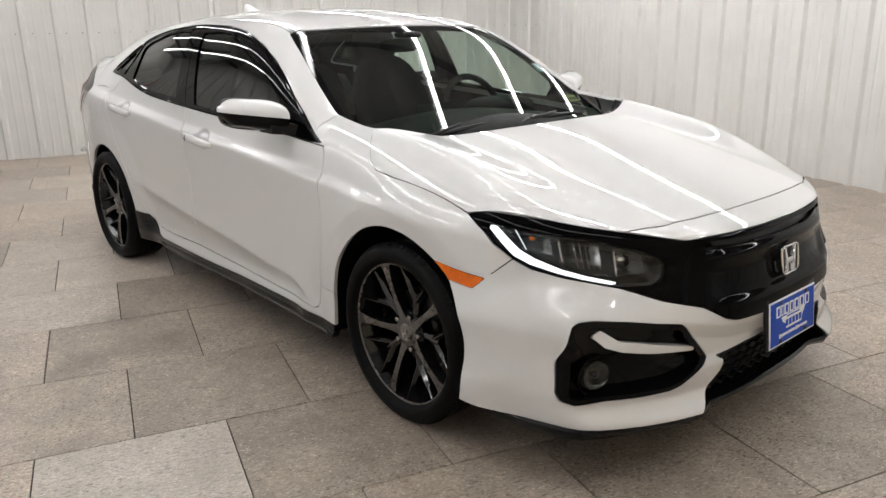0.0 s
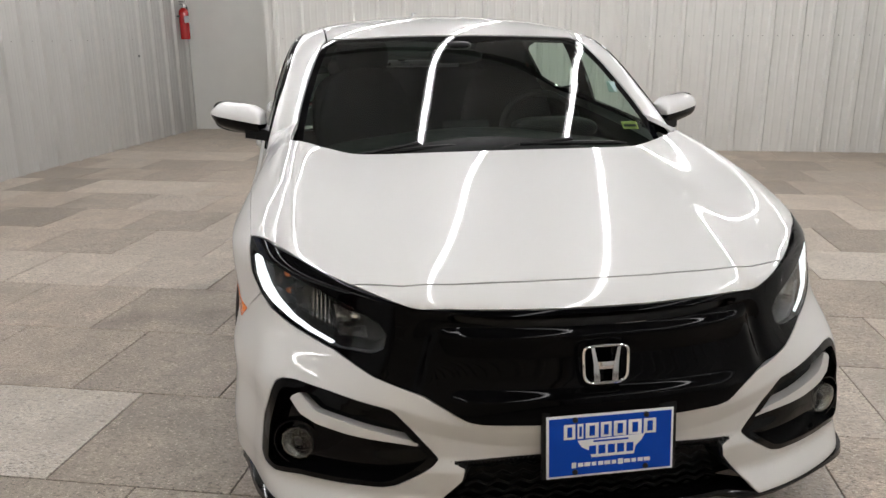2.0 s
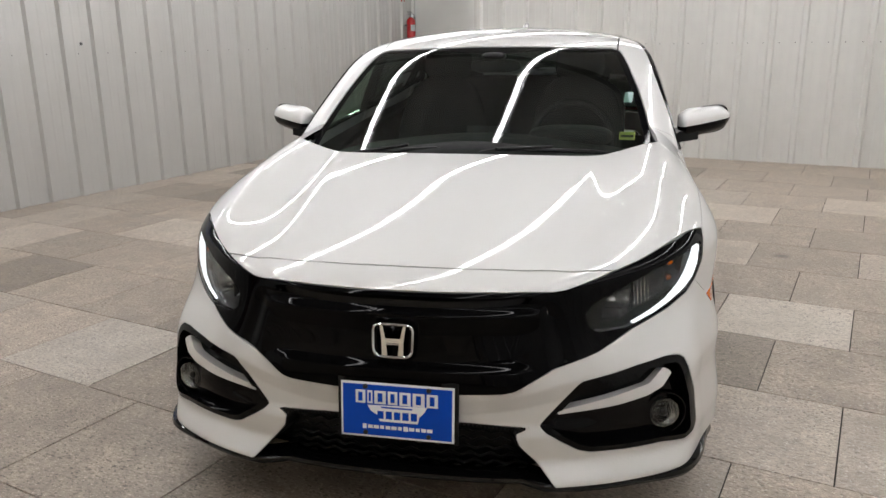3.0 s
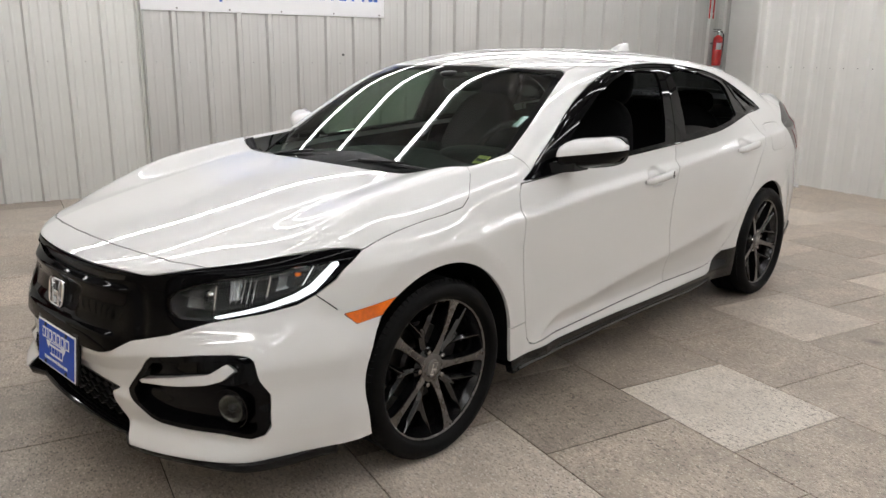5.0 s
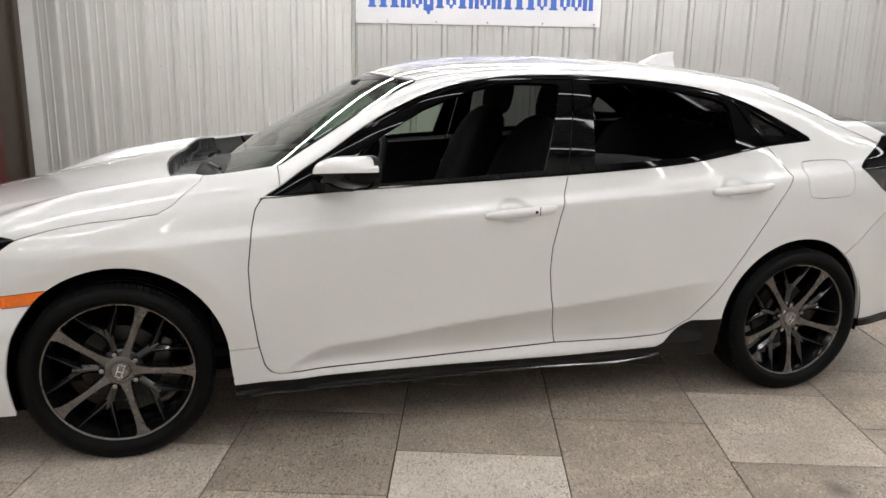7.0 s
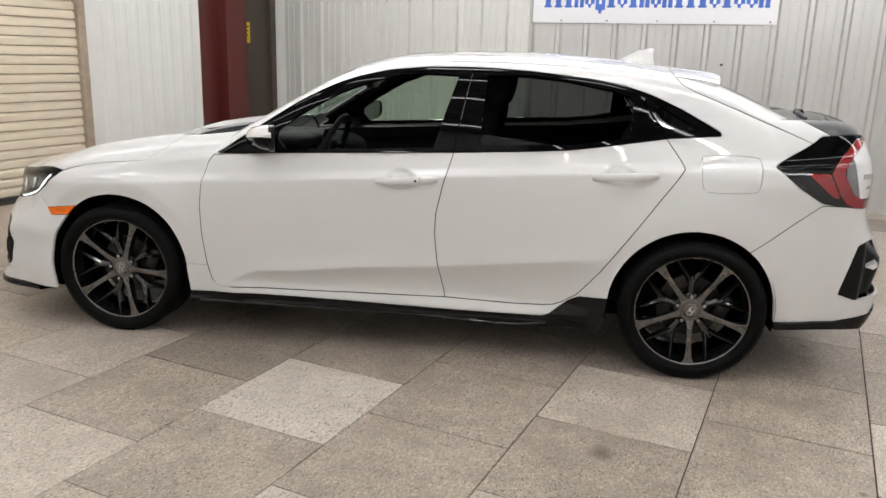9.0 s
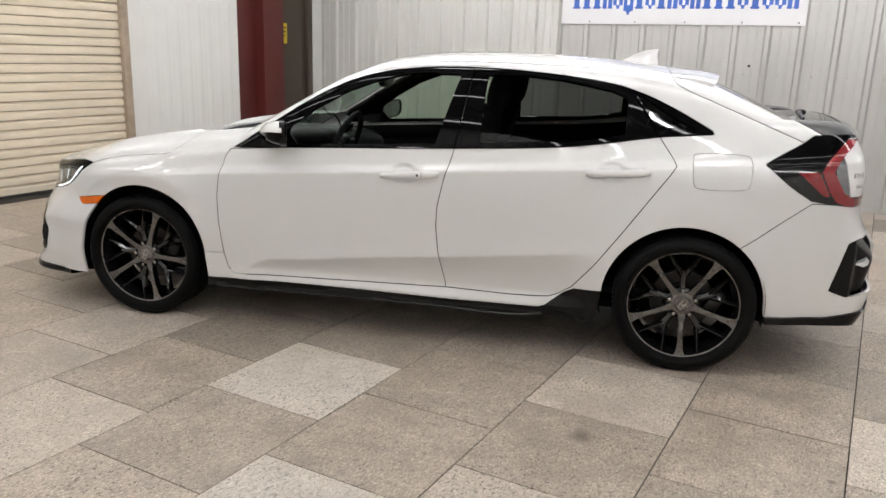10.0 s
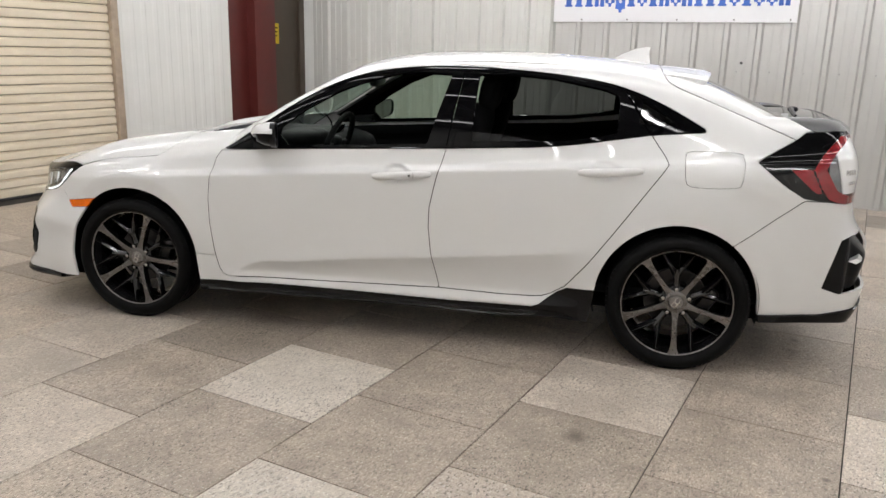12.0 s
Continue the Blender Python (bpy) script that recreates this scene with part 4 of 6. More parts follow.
# tail: hatch, lamp and rear bumper
lamp_region = side([(-1.627, 0.960), (-1.791, 1.050), (-1.835, 1.082), (-1.97, 1.09), (-2.4, 1.09), (-2.4, 0.79), (-2.02, 0.790), (-1.834, 0.812), (-1.735, 0.872)])
lamp_only = lambda v: np.maximum(lamp_region(v), 0.42 - v[:, 1])
lamp, skin = take(skin, lamp_only, 0.0015)
hatch_region = side([(-1.226, 1.5), (-1.228, 1.31), (-1.250, 1.275), (-1.293, 1.251), (-1.503, 1.168), (-1.735, 1.075), (-1.80, 1.048), (-1.95, 0.80), (-2.5, 0.80), (-2.5, 1.5)])
hatch, skin = take(skin, hatch_region)
rear_bumper_region = side([(-1.55, 0.585), (-1.587, 0.613), (-1.836, 0.803), (-1.95, 0.80), (-2.5, 0.80), (-2.5, 0.05), (-1.55, 0.05)])
rear_bumper, skin = take(skin, rear_bumper_region)

# doors, sill, fender, bumper
front_door_region = side([(0.9, 1.0), (0.862, 0.885), (0.882, 0.857), (0.899, 0.785), (0.914, 0.658), (0.909, 0.53), (0.889, 0.385), (0.870, 0.305), (0.850, 0.276), (0.82, 0.266), (0.277, 0.274), (-0.254, 0.287), (-0.236, 0.367), (-0.215, 0.48), (-0.203, 0.587),
                          (-0.206, 0.683), (-0.232, 0.804), (-0.253, 0.882), (-0.272, 0.952), (-0.30, 1.05), (0.6, 1.1)])
rear_door_region = side([(-0.254, 0.287), (-0.562, 0.281), (-0.695, 0.284), (-0.745, 0.288), (-0.786, 0.303), (-0.849, 0.346), (-0.944, 0.466), (-1.055, 0.626), (-1.162, 0.785), (-1.246, 0.908), (-1.262, 0.935), (-1.250, 0.960), (-1.179, 1.056), (-1.1, 1.2), (-0.3, 1.2),
                         (-0.272, 0.952), (-0.253, 0.882), (-0.232, 0.804), (-0.206, 0.683), (-0.203, 0.587), (-0.215, 0.48), (-0.236, 0.367)])
under_belt = lambda f: (lambda v: np.maximum(f(v), v[:, 2] - (0.955 - 0.075 * v[:, 0] + 0.12 * step(-v[:, 0], 0.5, 1.2))))
front_door, skin = take(skin, under_belt(front_door_region))
rear_door, skin = take(skin, under_belt(rear_door_region))
skirt_region = side([(0.99, 0.240), (0.44, 0.241), (-0.293, 0.233), (-0.700, 0.236), (-0.735, 0.250), (-0.815, 0.316), (-0.86, 0.341), (-1.02, 0.348), (-1.02, 0.1), (0.99, 0.1)])
skirt, skin = take(skin, skirt_region, 0.0)
fuel_region = side([(-1.345, 0.992), (-1.56, 0.993), (-1.578, 0.975), (-1.572, 0.865), (-1.552, 0.846), (-1.36, 0.842), (-1.334, 0.860), (-1.328, 0.975)], 2)
fuel, skin = take(skin, fuel_region, 0.0012)
bumper, skin = take(skin, lambda v: np.maximum(1.55 - v[:, 0], np.maximum(0, 0) + np.where(v[:, 2] > 0.608, (1.797 - v[:, 0]) - (0.664 - v[:, 2]) * 1.05, 1.6 - v[:, 0])) * 0.7, 0.0016)
fender, skin = take(skin, lambda v: np.maximum(0.795 - v[:, 0], np.where(v[:, 0] < 1.34, 0.372 - v[:, 2], -0.1)), 0.0016)
roof, skin = take(skin, lambda v: np.maximum(v[:, 1] - 0.562 - 0.03 * step(v[:, 0], 0.3, -0.5) + 0.10 * step(-v[:, 0], 0.5, 1.25), np.maximum(1.22 - v[:, 2], np.maximum(v[:, 0] - 0.5, -1.3 - v[:, 0]))), 0.003)

# black bands just under the skin, added to paint the shade inside the shut lines
for name, region in (("hood_seal", hood_region), ("door_seal", front_door_region), ("door_seal", rear_door_region), ("tailgate_seal", hatch_region), ("bumper_seal", rear_bumper_region)):
    band = clip(whole, np.abs(region(whole[0])) - 0.007)
    band = clip(band, 0.285 - band[0][:, 2])
    band = clip(band, np.where(np.minimum(mask_region(band[0]), np.minimum(screen_region(band[0]), dlo_region(band[0]))) < 0.010, 1.0, -1.0) + 0 * band[0][:, 0])
    if name == "hood_seal":
        panel(name, moved(clip(band, 1.93 - band[0][:, 0]), -0.003), matt_black, car, lip=0)
        band = clip(band, band[0][:, 0] - 1.93)
    panel(name, moved(band, -0.003), matt_black, car, lip=0, sides="apart" if name in ("door_seal", "hood_seal") else "both")
panel("hood", hood, paint, car)
panel("nose_strip", strip, paint, car)
panel("roof", roof, paint, car)
panel("body_frame", skin, paint, car)
panel("front_fender", fender, paint, car, sides="apart")
panel("side_marker", moved(marker, 0.001), amber, car, "amber side marker lamp", sides="apart")
front_bumper = panel("front_bumper", bumper, paint, car)
panel("rear_quarter_glass", moved(qglass, -0.004), privacy_glass, car, sides="apart")
panel("quarter_trim", quarter_trim, gloss_black, car, sides="apart")
front_doors = panel("front_door", front_door, paint, car, sides="apart")
rear_doors = panel("rear_door", rear_door, paint, car, sides="apart")
def one_side(name, mesh, material, parent, label="", left=True):
    """A pane on one side of the car alone."""
    v, t = mesh
    k = np.array([1, 1 if left else -1, 1])
    n = body_normal(v)
    ob = from_mesh(name, raw_mesh(name, v * k, t if left else t[:, ::-1], n * k), material, parent, label)
    ob.visible_shadow = False
    return ob


# the driver's windows are wound down; the other side's are shut
one_side("window_glass", moved(fglass, -0.007), side_glass, front_doors[1], left=False)
one_side("window_glass", moved(rglass, -0.007), privacy_glass, rear_doors[1], "dark tinted window glass", left=False)
lowered, _ = take(rglass, lambda v: v[:, 2] - (1.036 + 0.012 * ramp(v[:, 0] + 0.55, 0.1) - 0.16 * ramp(-0.52 - v[:, 0], 0.1)), 0.0)
one_side("window_glass", moved(lowered, -0.010), dusty_glass, rear_doors[0], "dark glass wound almost fully down")
panel("window_trim", front_trim, gloss_black, front_doors, sides="apart")
panel("window_trim", rear_trim, gloss_black, rear_doors, sides="apart")
panel("side_skirt", skirt, trim_gloss, car, "gloss black side skirt", lip=0.03, sides="apart", relief=lambda v: 0.004 + 0.006 * step(v[:, 2], 0.214, 0.204) * step(v[:, 0], -0.80, -0.70))
panel("fuel_flap", fuel, paint, car, sides="apart")

# hatch with its glass, tail lamps, rear bumper
hglass_region = above([(-1.42, -0.3), (-1.42, 0.0), (-1.43, 0.44), (-1.50, 0.50), (-1.88, 0.52), (-1.98, 0.50), (-2.02, 0.40), (-2.03, 0.0), (-2.03, -0.3)], 1)
hglass, hatch = take(hatch, hglass_region, 0.002)
spoiler_base, hatch = take(hatch, lambda v: np.maximum(v[:, 0] + 1.45, np.maximum(1.10 + 0.5 * (v[:, 0] + 1.84), 1.066) - v[:, 2]), 0.001)
tailgate = panel("tailgate", hatch, paint, car)
panel("spoiler_base", spoiler_base, spoiler_grey, tailgate, "gloss black foot of the spoiler")
panel("rear_glass", moved(hglass, -0.004), rear_pane, tailgate, "dark tinted rear glass", lip=0)
upper_region = side([(-1.55, 0.955), (-1.73, 0.951), (-1.862, 0.952), (-1.985, 1.075), (-2.4, 1.075), (-2.4, 1.3), (-1.55, 1.3)])
upper, lower = take(lamp, upper_region, 0.0)
tails = panel("tail_lamp", upper, gloss_black, car, "tail lamp with black upper and red lens", sides="apart")
band_region = side([(-1.983, 1.072), (-1.884, 0.974), (-1.864, 0.937), (-1.905, 0.850), (-1.935, 0.812), (-1.985, 0.794), (-2.4, 0.782), (-2.4, 0.815), (-2.02, 0.825), (-1.965, 0.850), (-1.915, 0.937), (-1.935, 0.975), (-2.02, 1.062), (-2.4, 1.062), (-2.4, 1.074)])
block_region = side([(-1.765, 0.934), (-1.852, 0.936), (-1.903, 0.836), (-1.878, 0.836)])
red, dark = take(lower, lambda v: np.minimum(band_region(v), block_region(v)), 0.0)
silver, dark = take(dark, lambda v: np.maximum(v[:, 0] + 1.925, 0.835 - v[:, 2]), 0.0)
corner, silver = take(silver, lambda v: v[:, 0] + 1.980 - 0.22 * (v[:, 2] - 0.90), 0.0008)
panel("tailgate_corner", corner, paint, tailgate, sides="apart")
panel("dark_lens", dark, smoke, tails, lip=0.004, sides="apart")
panel("red_lens", moved(red, 0.002), red_lens, tails, "red glowing-edge lens", lip=0.004, sides="apart")
panel("clear_lens", moved(silver, -0.004), tail_clear, tails, "clear silvery reversing lens", lip=0.004, sides="apart")
diffuser, rear_bumper = take(rear_bumper, side([(-1.5, 0.288), (-1.755, 0.287), (-1.96, 0.291), (-2.13, 0.320), (-2.19, 0.368), (-2.5, 0.375), (-2.5, 0.05), (-1.5, 0.05)]), 0.001)
vent, rear_bumper = take(rear_bumper, lambda v: np.maximum(side([(-1.962, 0.415), (-2.018, 0.632), (-2.06, 0.652), (-2.17, 0.662), (-2.4, 0.665), (-2.4, 0.425), (-2.18, 0.418), (-2.043, 0.386)])(v), 0.45 - v[:, 1]), 0.001)
tail_end = panel("rear_bumper", rear_bumper, paint, car)
panel("diffuser", moved(diffuser, 0.010), trim_gloss, tail_end, "gloss black lower lip", lip=0.02)
vents = panel("bumper_vent", vent, satin_black, tail_end, "black bumper vent", sides="apart", relief=lambda v: -0.035 * step(-v[:, 0], 2.045, 2.09))


def vent_fin():
    """The body-coloured blade that crosses the vent."""
    rings = []
    for k in range(9):
        s = k / 8
        y = 0.80 - 0.20 * s
        x = -2.088 - 0.085 * s + 0.03 * s * s
        h = 0.016 + 0.012 * s
        rings.append([(x + 0.035, y, 0.545), (x, y, 0.545 + h), (x - 0.016, y, 0.548), (x, y, 0.545 - h * 0.6)])
    return loft(rings)


for k in (0, 1):
    bm = vent_fin()
    if k:
        bmesh.ops.scale(bm, vec=(1, -1, 1), verts=bm.verts)
    part("vent_fin", bm, paint, vents[k], "white fin across the vent")

# front face: mask with grille, lamps, fog pods, lower grille
def grille_relief(v):
    y, z = v[:, 1], v[:, 2]
    mid = step(y, 0.40, 0.30)
    bow = step(z, 0.648, 0.600) * step(z, 0.505, 0.560)
    cheek = y - 0.375 - 0.30 * (0.64 - z)
    roll = -0.010 * step(z, 0.655, 0.675) * step(z, 0.690, 0.684) * step(y, 0.40, 0.33)
    return roll - 0.013 * bow * mid + 0.010 * step(z, 0.535, 0.512) * step(y, 0.38, 0.30) + 0.006 * mid * bell(z - 0.655, 0.014) - 0.010 * bell(cheek - 0.03, 0.022) * step(z, 0.70, 0.64) * step(z, 0.49, 0.55)


slot_region = face([(-0.2, 0.701), (0.20, 0.701), (0.335, 0.703), (0.352, 0.698), (0.338, 0.684), (0.20, 0.674), (-0.2, 0.672)])
slot, mask = take(mask, slot_region, 0.0)
mask_part = panel("grille_mask", mask, grille_black, car, "gloss black grille band joining the headlamps", relief=grille_relief, way=(1.0, 0.0, 0.0), lip=0.030)
panel("grille_slot", moved(slot, -0.028), satin_black, mask_part, "deep black upper air slot", lip=0)
f_lens = lens_region


lamps = panel("headlamp", moved(lens, -0.001), lamp_glass, car, "clear headlamp with a white daytime light strip", lip=0, sides="apart")
for ob in lamps:
    ob.visible_shadow = False

panel("lamp_housing", lens, lamp_dark, lamps, "dark lamp housing", lip=0, sides="apart", relief=lambda v: -0.055 + 0.030 * (step(f_lens(v), -0.03, 0.0)))


def front_x(y, z):
    """Where the skin's nose lies at a height and side."""
    lo, hi = 1.2, 2.4
    for _ in range(24):
        m = 0.5 * (lo + hi)
        if body_field(np.array([m]), np.array([y]), np.array([z]))[0] < 0:
            lo = m
        else:
            hi = m
    return lo


def place_pair(build, name, material, parents, label=""):
    """Builds a part on the driver's side, and its mirror image on the other."""
    out = []
    for k in (0, 1):
        bm = build()
        if k:
            bmesh.ops.scale(bm, vec=(1, -1, 1), verts=bm.verts)
        out.append(part(name, bm, material, parents[k] if isinstance(parents, tuple) else parents, label))
    return tuple(out)


def aim(centre, way):
    """A transform that carries +x to the given way at a centre."""
    return Matrix.Translation(centre) @ Vector((1, 0, 0)).rotation_difference(Vector(way)).to_matrix().to_4x4()


def lamp_cup(centre, way, r, depth, sides=28):
    bm = lathe([(r * 0.25, -depth), (r * 0.6, -depth * 0.9), (r * 0.9, -depth * 0.4), (r, 0.0), (r * 1.06, 0.0), (r * 1.06, -depth)], sides, "x")
    bmesh.ops.transform(bm, matrix=aim(centre, way), verts=bm.verts)
    return bm


def ball(centre, r, squash=(1, 1, 1), n=16):
    bm = bmesh.new()
    bmesh.ops.create_uvsphere(bm, u_segments=n * 2, v_segments=n, radius=r)
    bmesh.ops.scale(bm, vec=squash, verts=bm.verts)
    bmesh.ops.translate(bm, vec=centre, verts=bm.verts)
    return bm


def lamp_bowl(corners, deep, slope):
    """A faceted reflector bowl: a rim through four (x, y, z) corners and a smaller floor behind it."""
    c = [Vector(p) for p in corners]
    mid = sum(c, Vector()) / 4
    back = Vector((-deep, -deep * 0.35, 0))
    rings = [[p + (p - mid) * 0.03 + Vector((-0.004, 0, 0)) for p in c], c, [mid + (p - mid) * 0.80 + back * 0.55 for p in c], [mid + (p - mid) * slope + back for p in c]]
    bm = loft(rings, caps=False)
    bm.faces.new([v for v in bm.verts][-4:])
    return bm


def light_guide():
    """The daytime light: a guide along the lamp's outer and lower edge that faces ahead and inwards."""
    rings = []
    for y, z, w in ((0.796, 0.745, 0.014), (0.789, 0.705, 0.021), (0.774, 0.672, 0.021), (0.750, 0.650, 0.017), (0.705, 0.6275, 0.010), (0.660, 0.612, 0.008), (0.606, 0.5985, 0.006)):
        x = front_x(y, z) - 0.009
        p, q = Vector((x, y, z)), Vector((x - 0.50 * w, y - 0.85 * w, z + 0.5 * w))
        n = Vector((-0.010, 0.006, -0.004))
        rings.append([p, q, q + n, p + n])
    return loft(rings)


place_pair(light_guide, "light_strip", drl, lamps, "bright white daytime light strip")
# main beam bowl, middle projector, turn signal behind the light strip
place_pair(lambda: lamp_bowl([(2.008, 0.598, 0.690), (2.052, 0.530, 0.672), (2.062, 0.525, 0.622), (2.018, 0.592, 0.618)], 0.050, 0.45), "reflector", clear_lamp, lamps, "silver main beam reflector")
place_pair(lambda: box((0.030, 0.044, 0.004), (2.012, 0.556, 0.640), 0.001, turn=None), "beam_shelf", lamp_dark, lamps)
place_pair(lambda: ball((1.990, 0.548, 0.652), 0.017), "projector_lens", chrome, lamps)
place_pair(lambda: lamp_bowl([(1.885, 0.692, 0.712), (1.965, 0.615, 0.700), (1.975, 0.610, 0.640), (1.900, 0.690, 0.655)], 0.060, 0.40), "reflector", clear_lamp, lamps)
place_pair(lambda: ball((1.895, 0.640, 0.672), 0.024), "projector_lens", lamp_glass, lamps)
place_pair(lambda: lamp_bowl([(1.775, 0.752, 0.735), (1.850, 0.698, 0.722), (1.868, 0.695, 0.668), (1.808, 0.742, 0.682)], 0.045, 0.5), "turn_signal", clear_lamp, lamps, "chrome turn signal bowl")
place_pair(lambda: ball((1.800, 0.712, 0.712), 0.010), "bulb", amber, lamps)
for k in range(5):
    place_pair(lambda: tube([(1.925 + 0.012 * k, 0.652 - 0.010 * k, 0.632), (1.900 + 0.012 * k, 0.648 - 0.010 * k, 0.702)], 0.0014, 5), "lamp_rib", clear_lamp, lamps)


# fog pods: black pocket, white accent blade, round lamp
blade_region = face([(0.722, 0.472), (0.695, 0.489), (0.682, 0.476), (0.660, 0.456), (0.588, 0.441), (0.425, 0.400), (0.418, 0.394), (0.425, 0.388), (0.590, 0.412), (0.657, 0.424), (0.697, 0.440)], 0, 1.75)
blade, pod = take(fog, blade_region, 0.0005)
well, pod = take(pod, lambda v: np.maximum(fog_region(v) + 0.017, -blade_region(v) - 0.02), 0.0)
pods = panel("fog_pod", pod, gloss_black, front_bumper, "gloss black fog lamp surround", sides="apart", lip=0.036)
panel("pod_well", moved(well, -0.034), gloss_black, pods, "gloss black recess behind the fog lamp", sides="apart", lip=0)
panel("accent_blade", moved(blade, -0.006), paint, front_bumper, "white accent blade", lip=0.03, sides="apart")
FOG_AT, FOG_WAY = (2.046, 0.704, 0.352), (0.94, 0.34, 0.0)


def fog_dome():
    """The fog lamp's glass: a shallow dome over a fluted reflector."""
    bm = lathe([(0.041, -0.012), (0.041, 0.0), (0.039, 0.005), (0.030, 0.010), (0.016, 0.013), (0.0, 0.014)], 28, "x")
    bmesh.ops.transform(bm, matrix=aim(FOG_AT, FOG_WAY), verts=bm.verts)
    return bm


place_pair(lambda: lamp_cup(FOG_AT, FOG_WAY, 0.058, 0.040), "fog_bezel", gloss_black, front_bumper)
place_pair(lambda: lamp_cup(FOG_AT, FOG_WAY, 0.039, 0.022, 12), "fog_reflector", fog_glass, front_bumper)
place_pair(lambda: ball(tuple(a - 0.012 * b for a, b in zip(FOG_AT, FOG_WAY)), 0.011), "fog_bulb_shield", steel, front_bumper)
for ob in place_pair(fog_dome, "fog_lens", lamp_glass, front_bumper, "clear round fog lamp"):
    ob.visible_shadow = False

lower_grille = panel("lower_grille", low, satin_black, front_bumper, "black mesh lower grille", relief=lambda v: -0.05 * step(low_region(v), -0.002, -0.02))


for k in range(6):
    z = 0.200 + 0.027 * k
    wide = 0.30 + 0.06 * max(0, (0.30 - z) / 0.1) if z < 0.335 else 0.30
    path = [(front_x(abs(y), z) - 0.034, y, z + 0.006 * (1 if i % 2 else -1)) for i, y in enumerate(np.linspace(-wide, wide, 25))]
    part("mesh_bar", tube(path, 0.0050, 5), rubber, lower_grille)


# front splitter
ys = np.concatenate([np.linspace(-0.868, -0.6, 16), np.linspace(-0.55, 0.55, 16), np.linspace(0.6, 0.868, 16)])
rings = []
for y in ys:
    a = abs(y)
    x = front_x(a, 0.225)
    n = body_normal(np.array([[x, a, 0.225]]))[0]
    nx, ny = n[0] / math.hypot(n[0], n[1]), n[1] / math.hypot(n[0], n[1]) * (1 if y >= 0 else -1)
    base = (x, y)
    grow = float(step(np.array(a), 0.60, 0.84))
    wing = float(0.009 * step(np.array(a), 0.62, 0.80) - 0.019 * step(np.array(a), 0.80, 0.866))
    rings.append([(base[0] + nx * (o + (wing if o > 0 else 0)), base[1] + ny * (o + (wing if o > 0 else 0)), zz - (0.008 * grow if zz < 0.195 else 0)) for o, zz in ((-0.08, 0.206), (-0.002, 0.205), (0.007, 0.200), (0.010, 0.193), (0.004, 0.183), (-0.08, 0.178))])
part("splitter", loft(rings), trim_gloss, front_bumper, "gloss black front splitter")

# badge and plate
bm = bmesh.new()
W2, H2 = 0.057, 0.047
ring = []
for k in range(40):
    a = 2 * math.pi * k / 40
    c, s = math.cos(a), math.sin(a)
    e = 0.38
    ring.append((W2 * (1 + 0.06 * s) * math.copysign(abs(c) ** e, c), H2 * math.copysign(abs(s) ** e, s)))
tube_rings = []
for k, (u, w) in enumerate(ring):
    l = math.hypot(u, w)
    du, dw = u / l, w / l
    tube_rings.append([(0.0075 * math.cos(b), u + du * 0.0048 * math.sin(b), w + dw * 0.0048 * math.sin(b)) for b in np.linspace(0, 2 * math.pi, 9)[:-1]])
tube_rings.append(tube_rings[0])
loft(tube_rings, bm, caps=False)
for sy in (-1, 1):
    loft([[(x, sy * y, z) for x, y, z in r] for r in ([(-0.004, 0.013, -0.043), (-0.004, 0.033, -0.043), (0.006, 0.031, -0.043), (0.006, 0.015, -0.043)],
                                                      [(-0.004, 0.018, 0.0), (-0.004, 0.034, 0.0), (0.007, 0.032, 0.0), (0.007, 0.020, 0.0)],
                                                      [(-0.004, 0.028, 0.043), (-0.004, 0.040, 0.043), (0.006, 0.038, 0.043), (0.006, 0.030, 0.043)])], bm)
box((0.010, 0.050, 0.019), (0.001, 0, -0.003), 0.002, into=bm)
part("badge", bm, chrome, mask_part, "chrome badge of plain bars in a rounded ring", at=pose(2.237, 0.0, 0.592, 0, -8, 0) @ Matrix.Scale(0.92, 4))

plate = part("plate_bracket", box((0.012, 0.325, 0.166), (0, 0, 0), 0.004), satin_black, front_bumper, at=pose(2.254, 0.012, 0.407, 0, -6, 0))
part("plate", box((0.003, 0.305, 0.150), (0.0085, 0, -0.004), 0.001), white_print, plate, "blue and white dealer plate with plain bars")
part("plate_field", box((0.002, 0.293, 0.138), (0.0105, 0, -0.004)), plate_blue, plate)
y = -0.112
for w in (0.027, 0.014, 0.031, 0.026, 0.030, 0.032, 0.030):
    part("print_bar", box((0.0016, w, 0.036), (0.0112, y + w / 2, 0.032), 0.0005), white_print, plate)
    part("print_core", box((0.0012, w * 0.42, 0.024), (0.0126, y + w / 2, 0.032), 0.0003), plate_blue, plate)
    y += w + 0.0052
emblem = [(-0.080, 0.010), (0.082, 0.014), (0.074, 0.000), (0.060, -0.014), (0.056, -0.033), (-0.046, -0.033), (-0.052, -0.016), (-0.070, -0.006)]
bm = bmesh.new()
fore, rear = ([bm.verts.new((x, y, z)) for y, z in emblem] for x in (0.0122, 0.0106))
bm.faces.new(fore)
bm.faces.new(rear)
for k in range(8):
    bm.faces.new((fore[k], fore[(k + 1) % 8], rear[(k + 1) % 8], rear[k]))
part("emblem_shape", bm, white_print, plate)
part("print_bar", box((0.0010, 0.084, 0.004), (0.0126, 0, 0.006)), plate_blue, plate)
for k in range(5):
    part("print_bar", box((0.0012, 0.0165, 0.021), (0.0126, -0.044 + 0.0225 * k, -0.015), 0.0003), plate_blue, plate)
for k in range(12):
    part("print_bar", box((0.0012, 0.0105 + 0.002 * (k % 3), 0.009 + 0.004 * (k in (0, 7))), (0.0118, -0.088 + 0.0160 * k, -0.049)), white_print, plate)
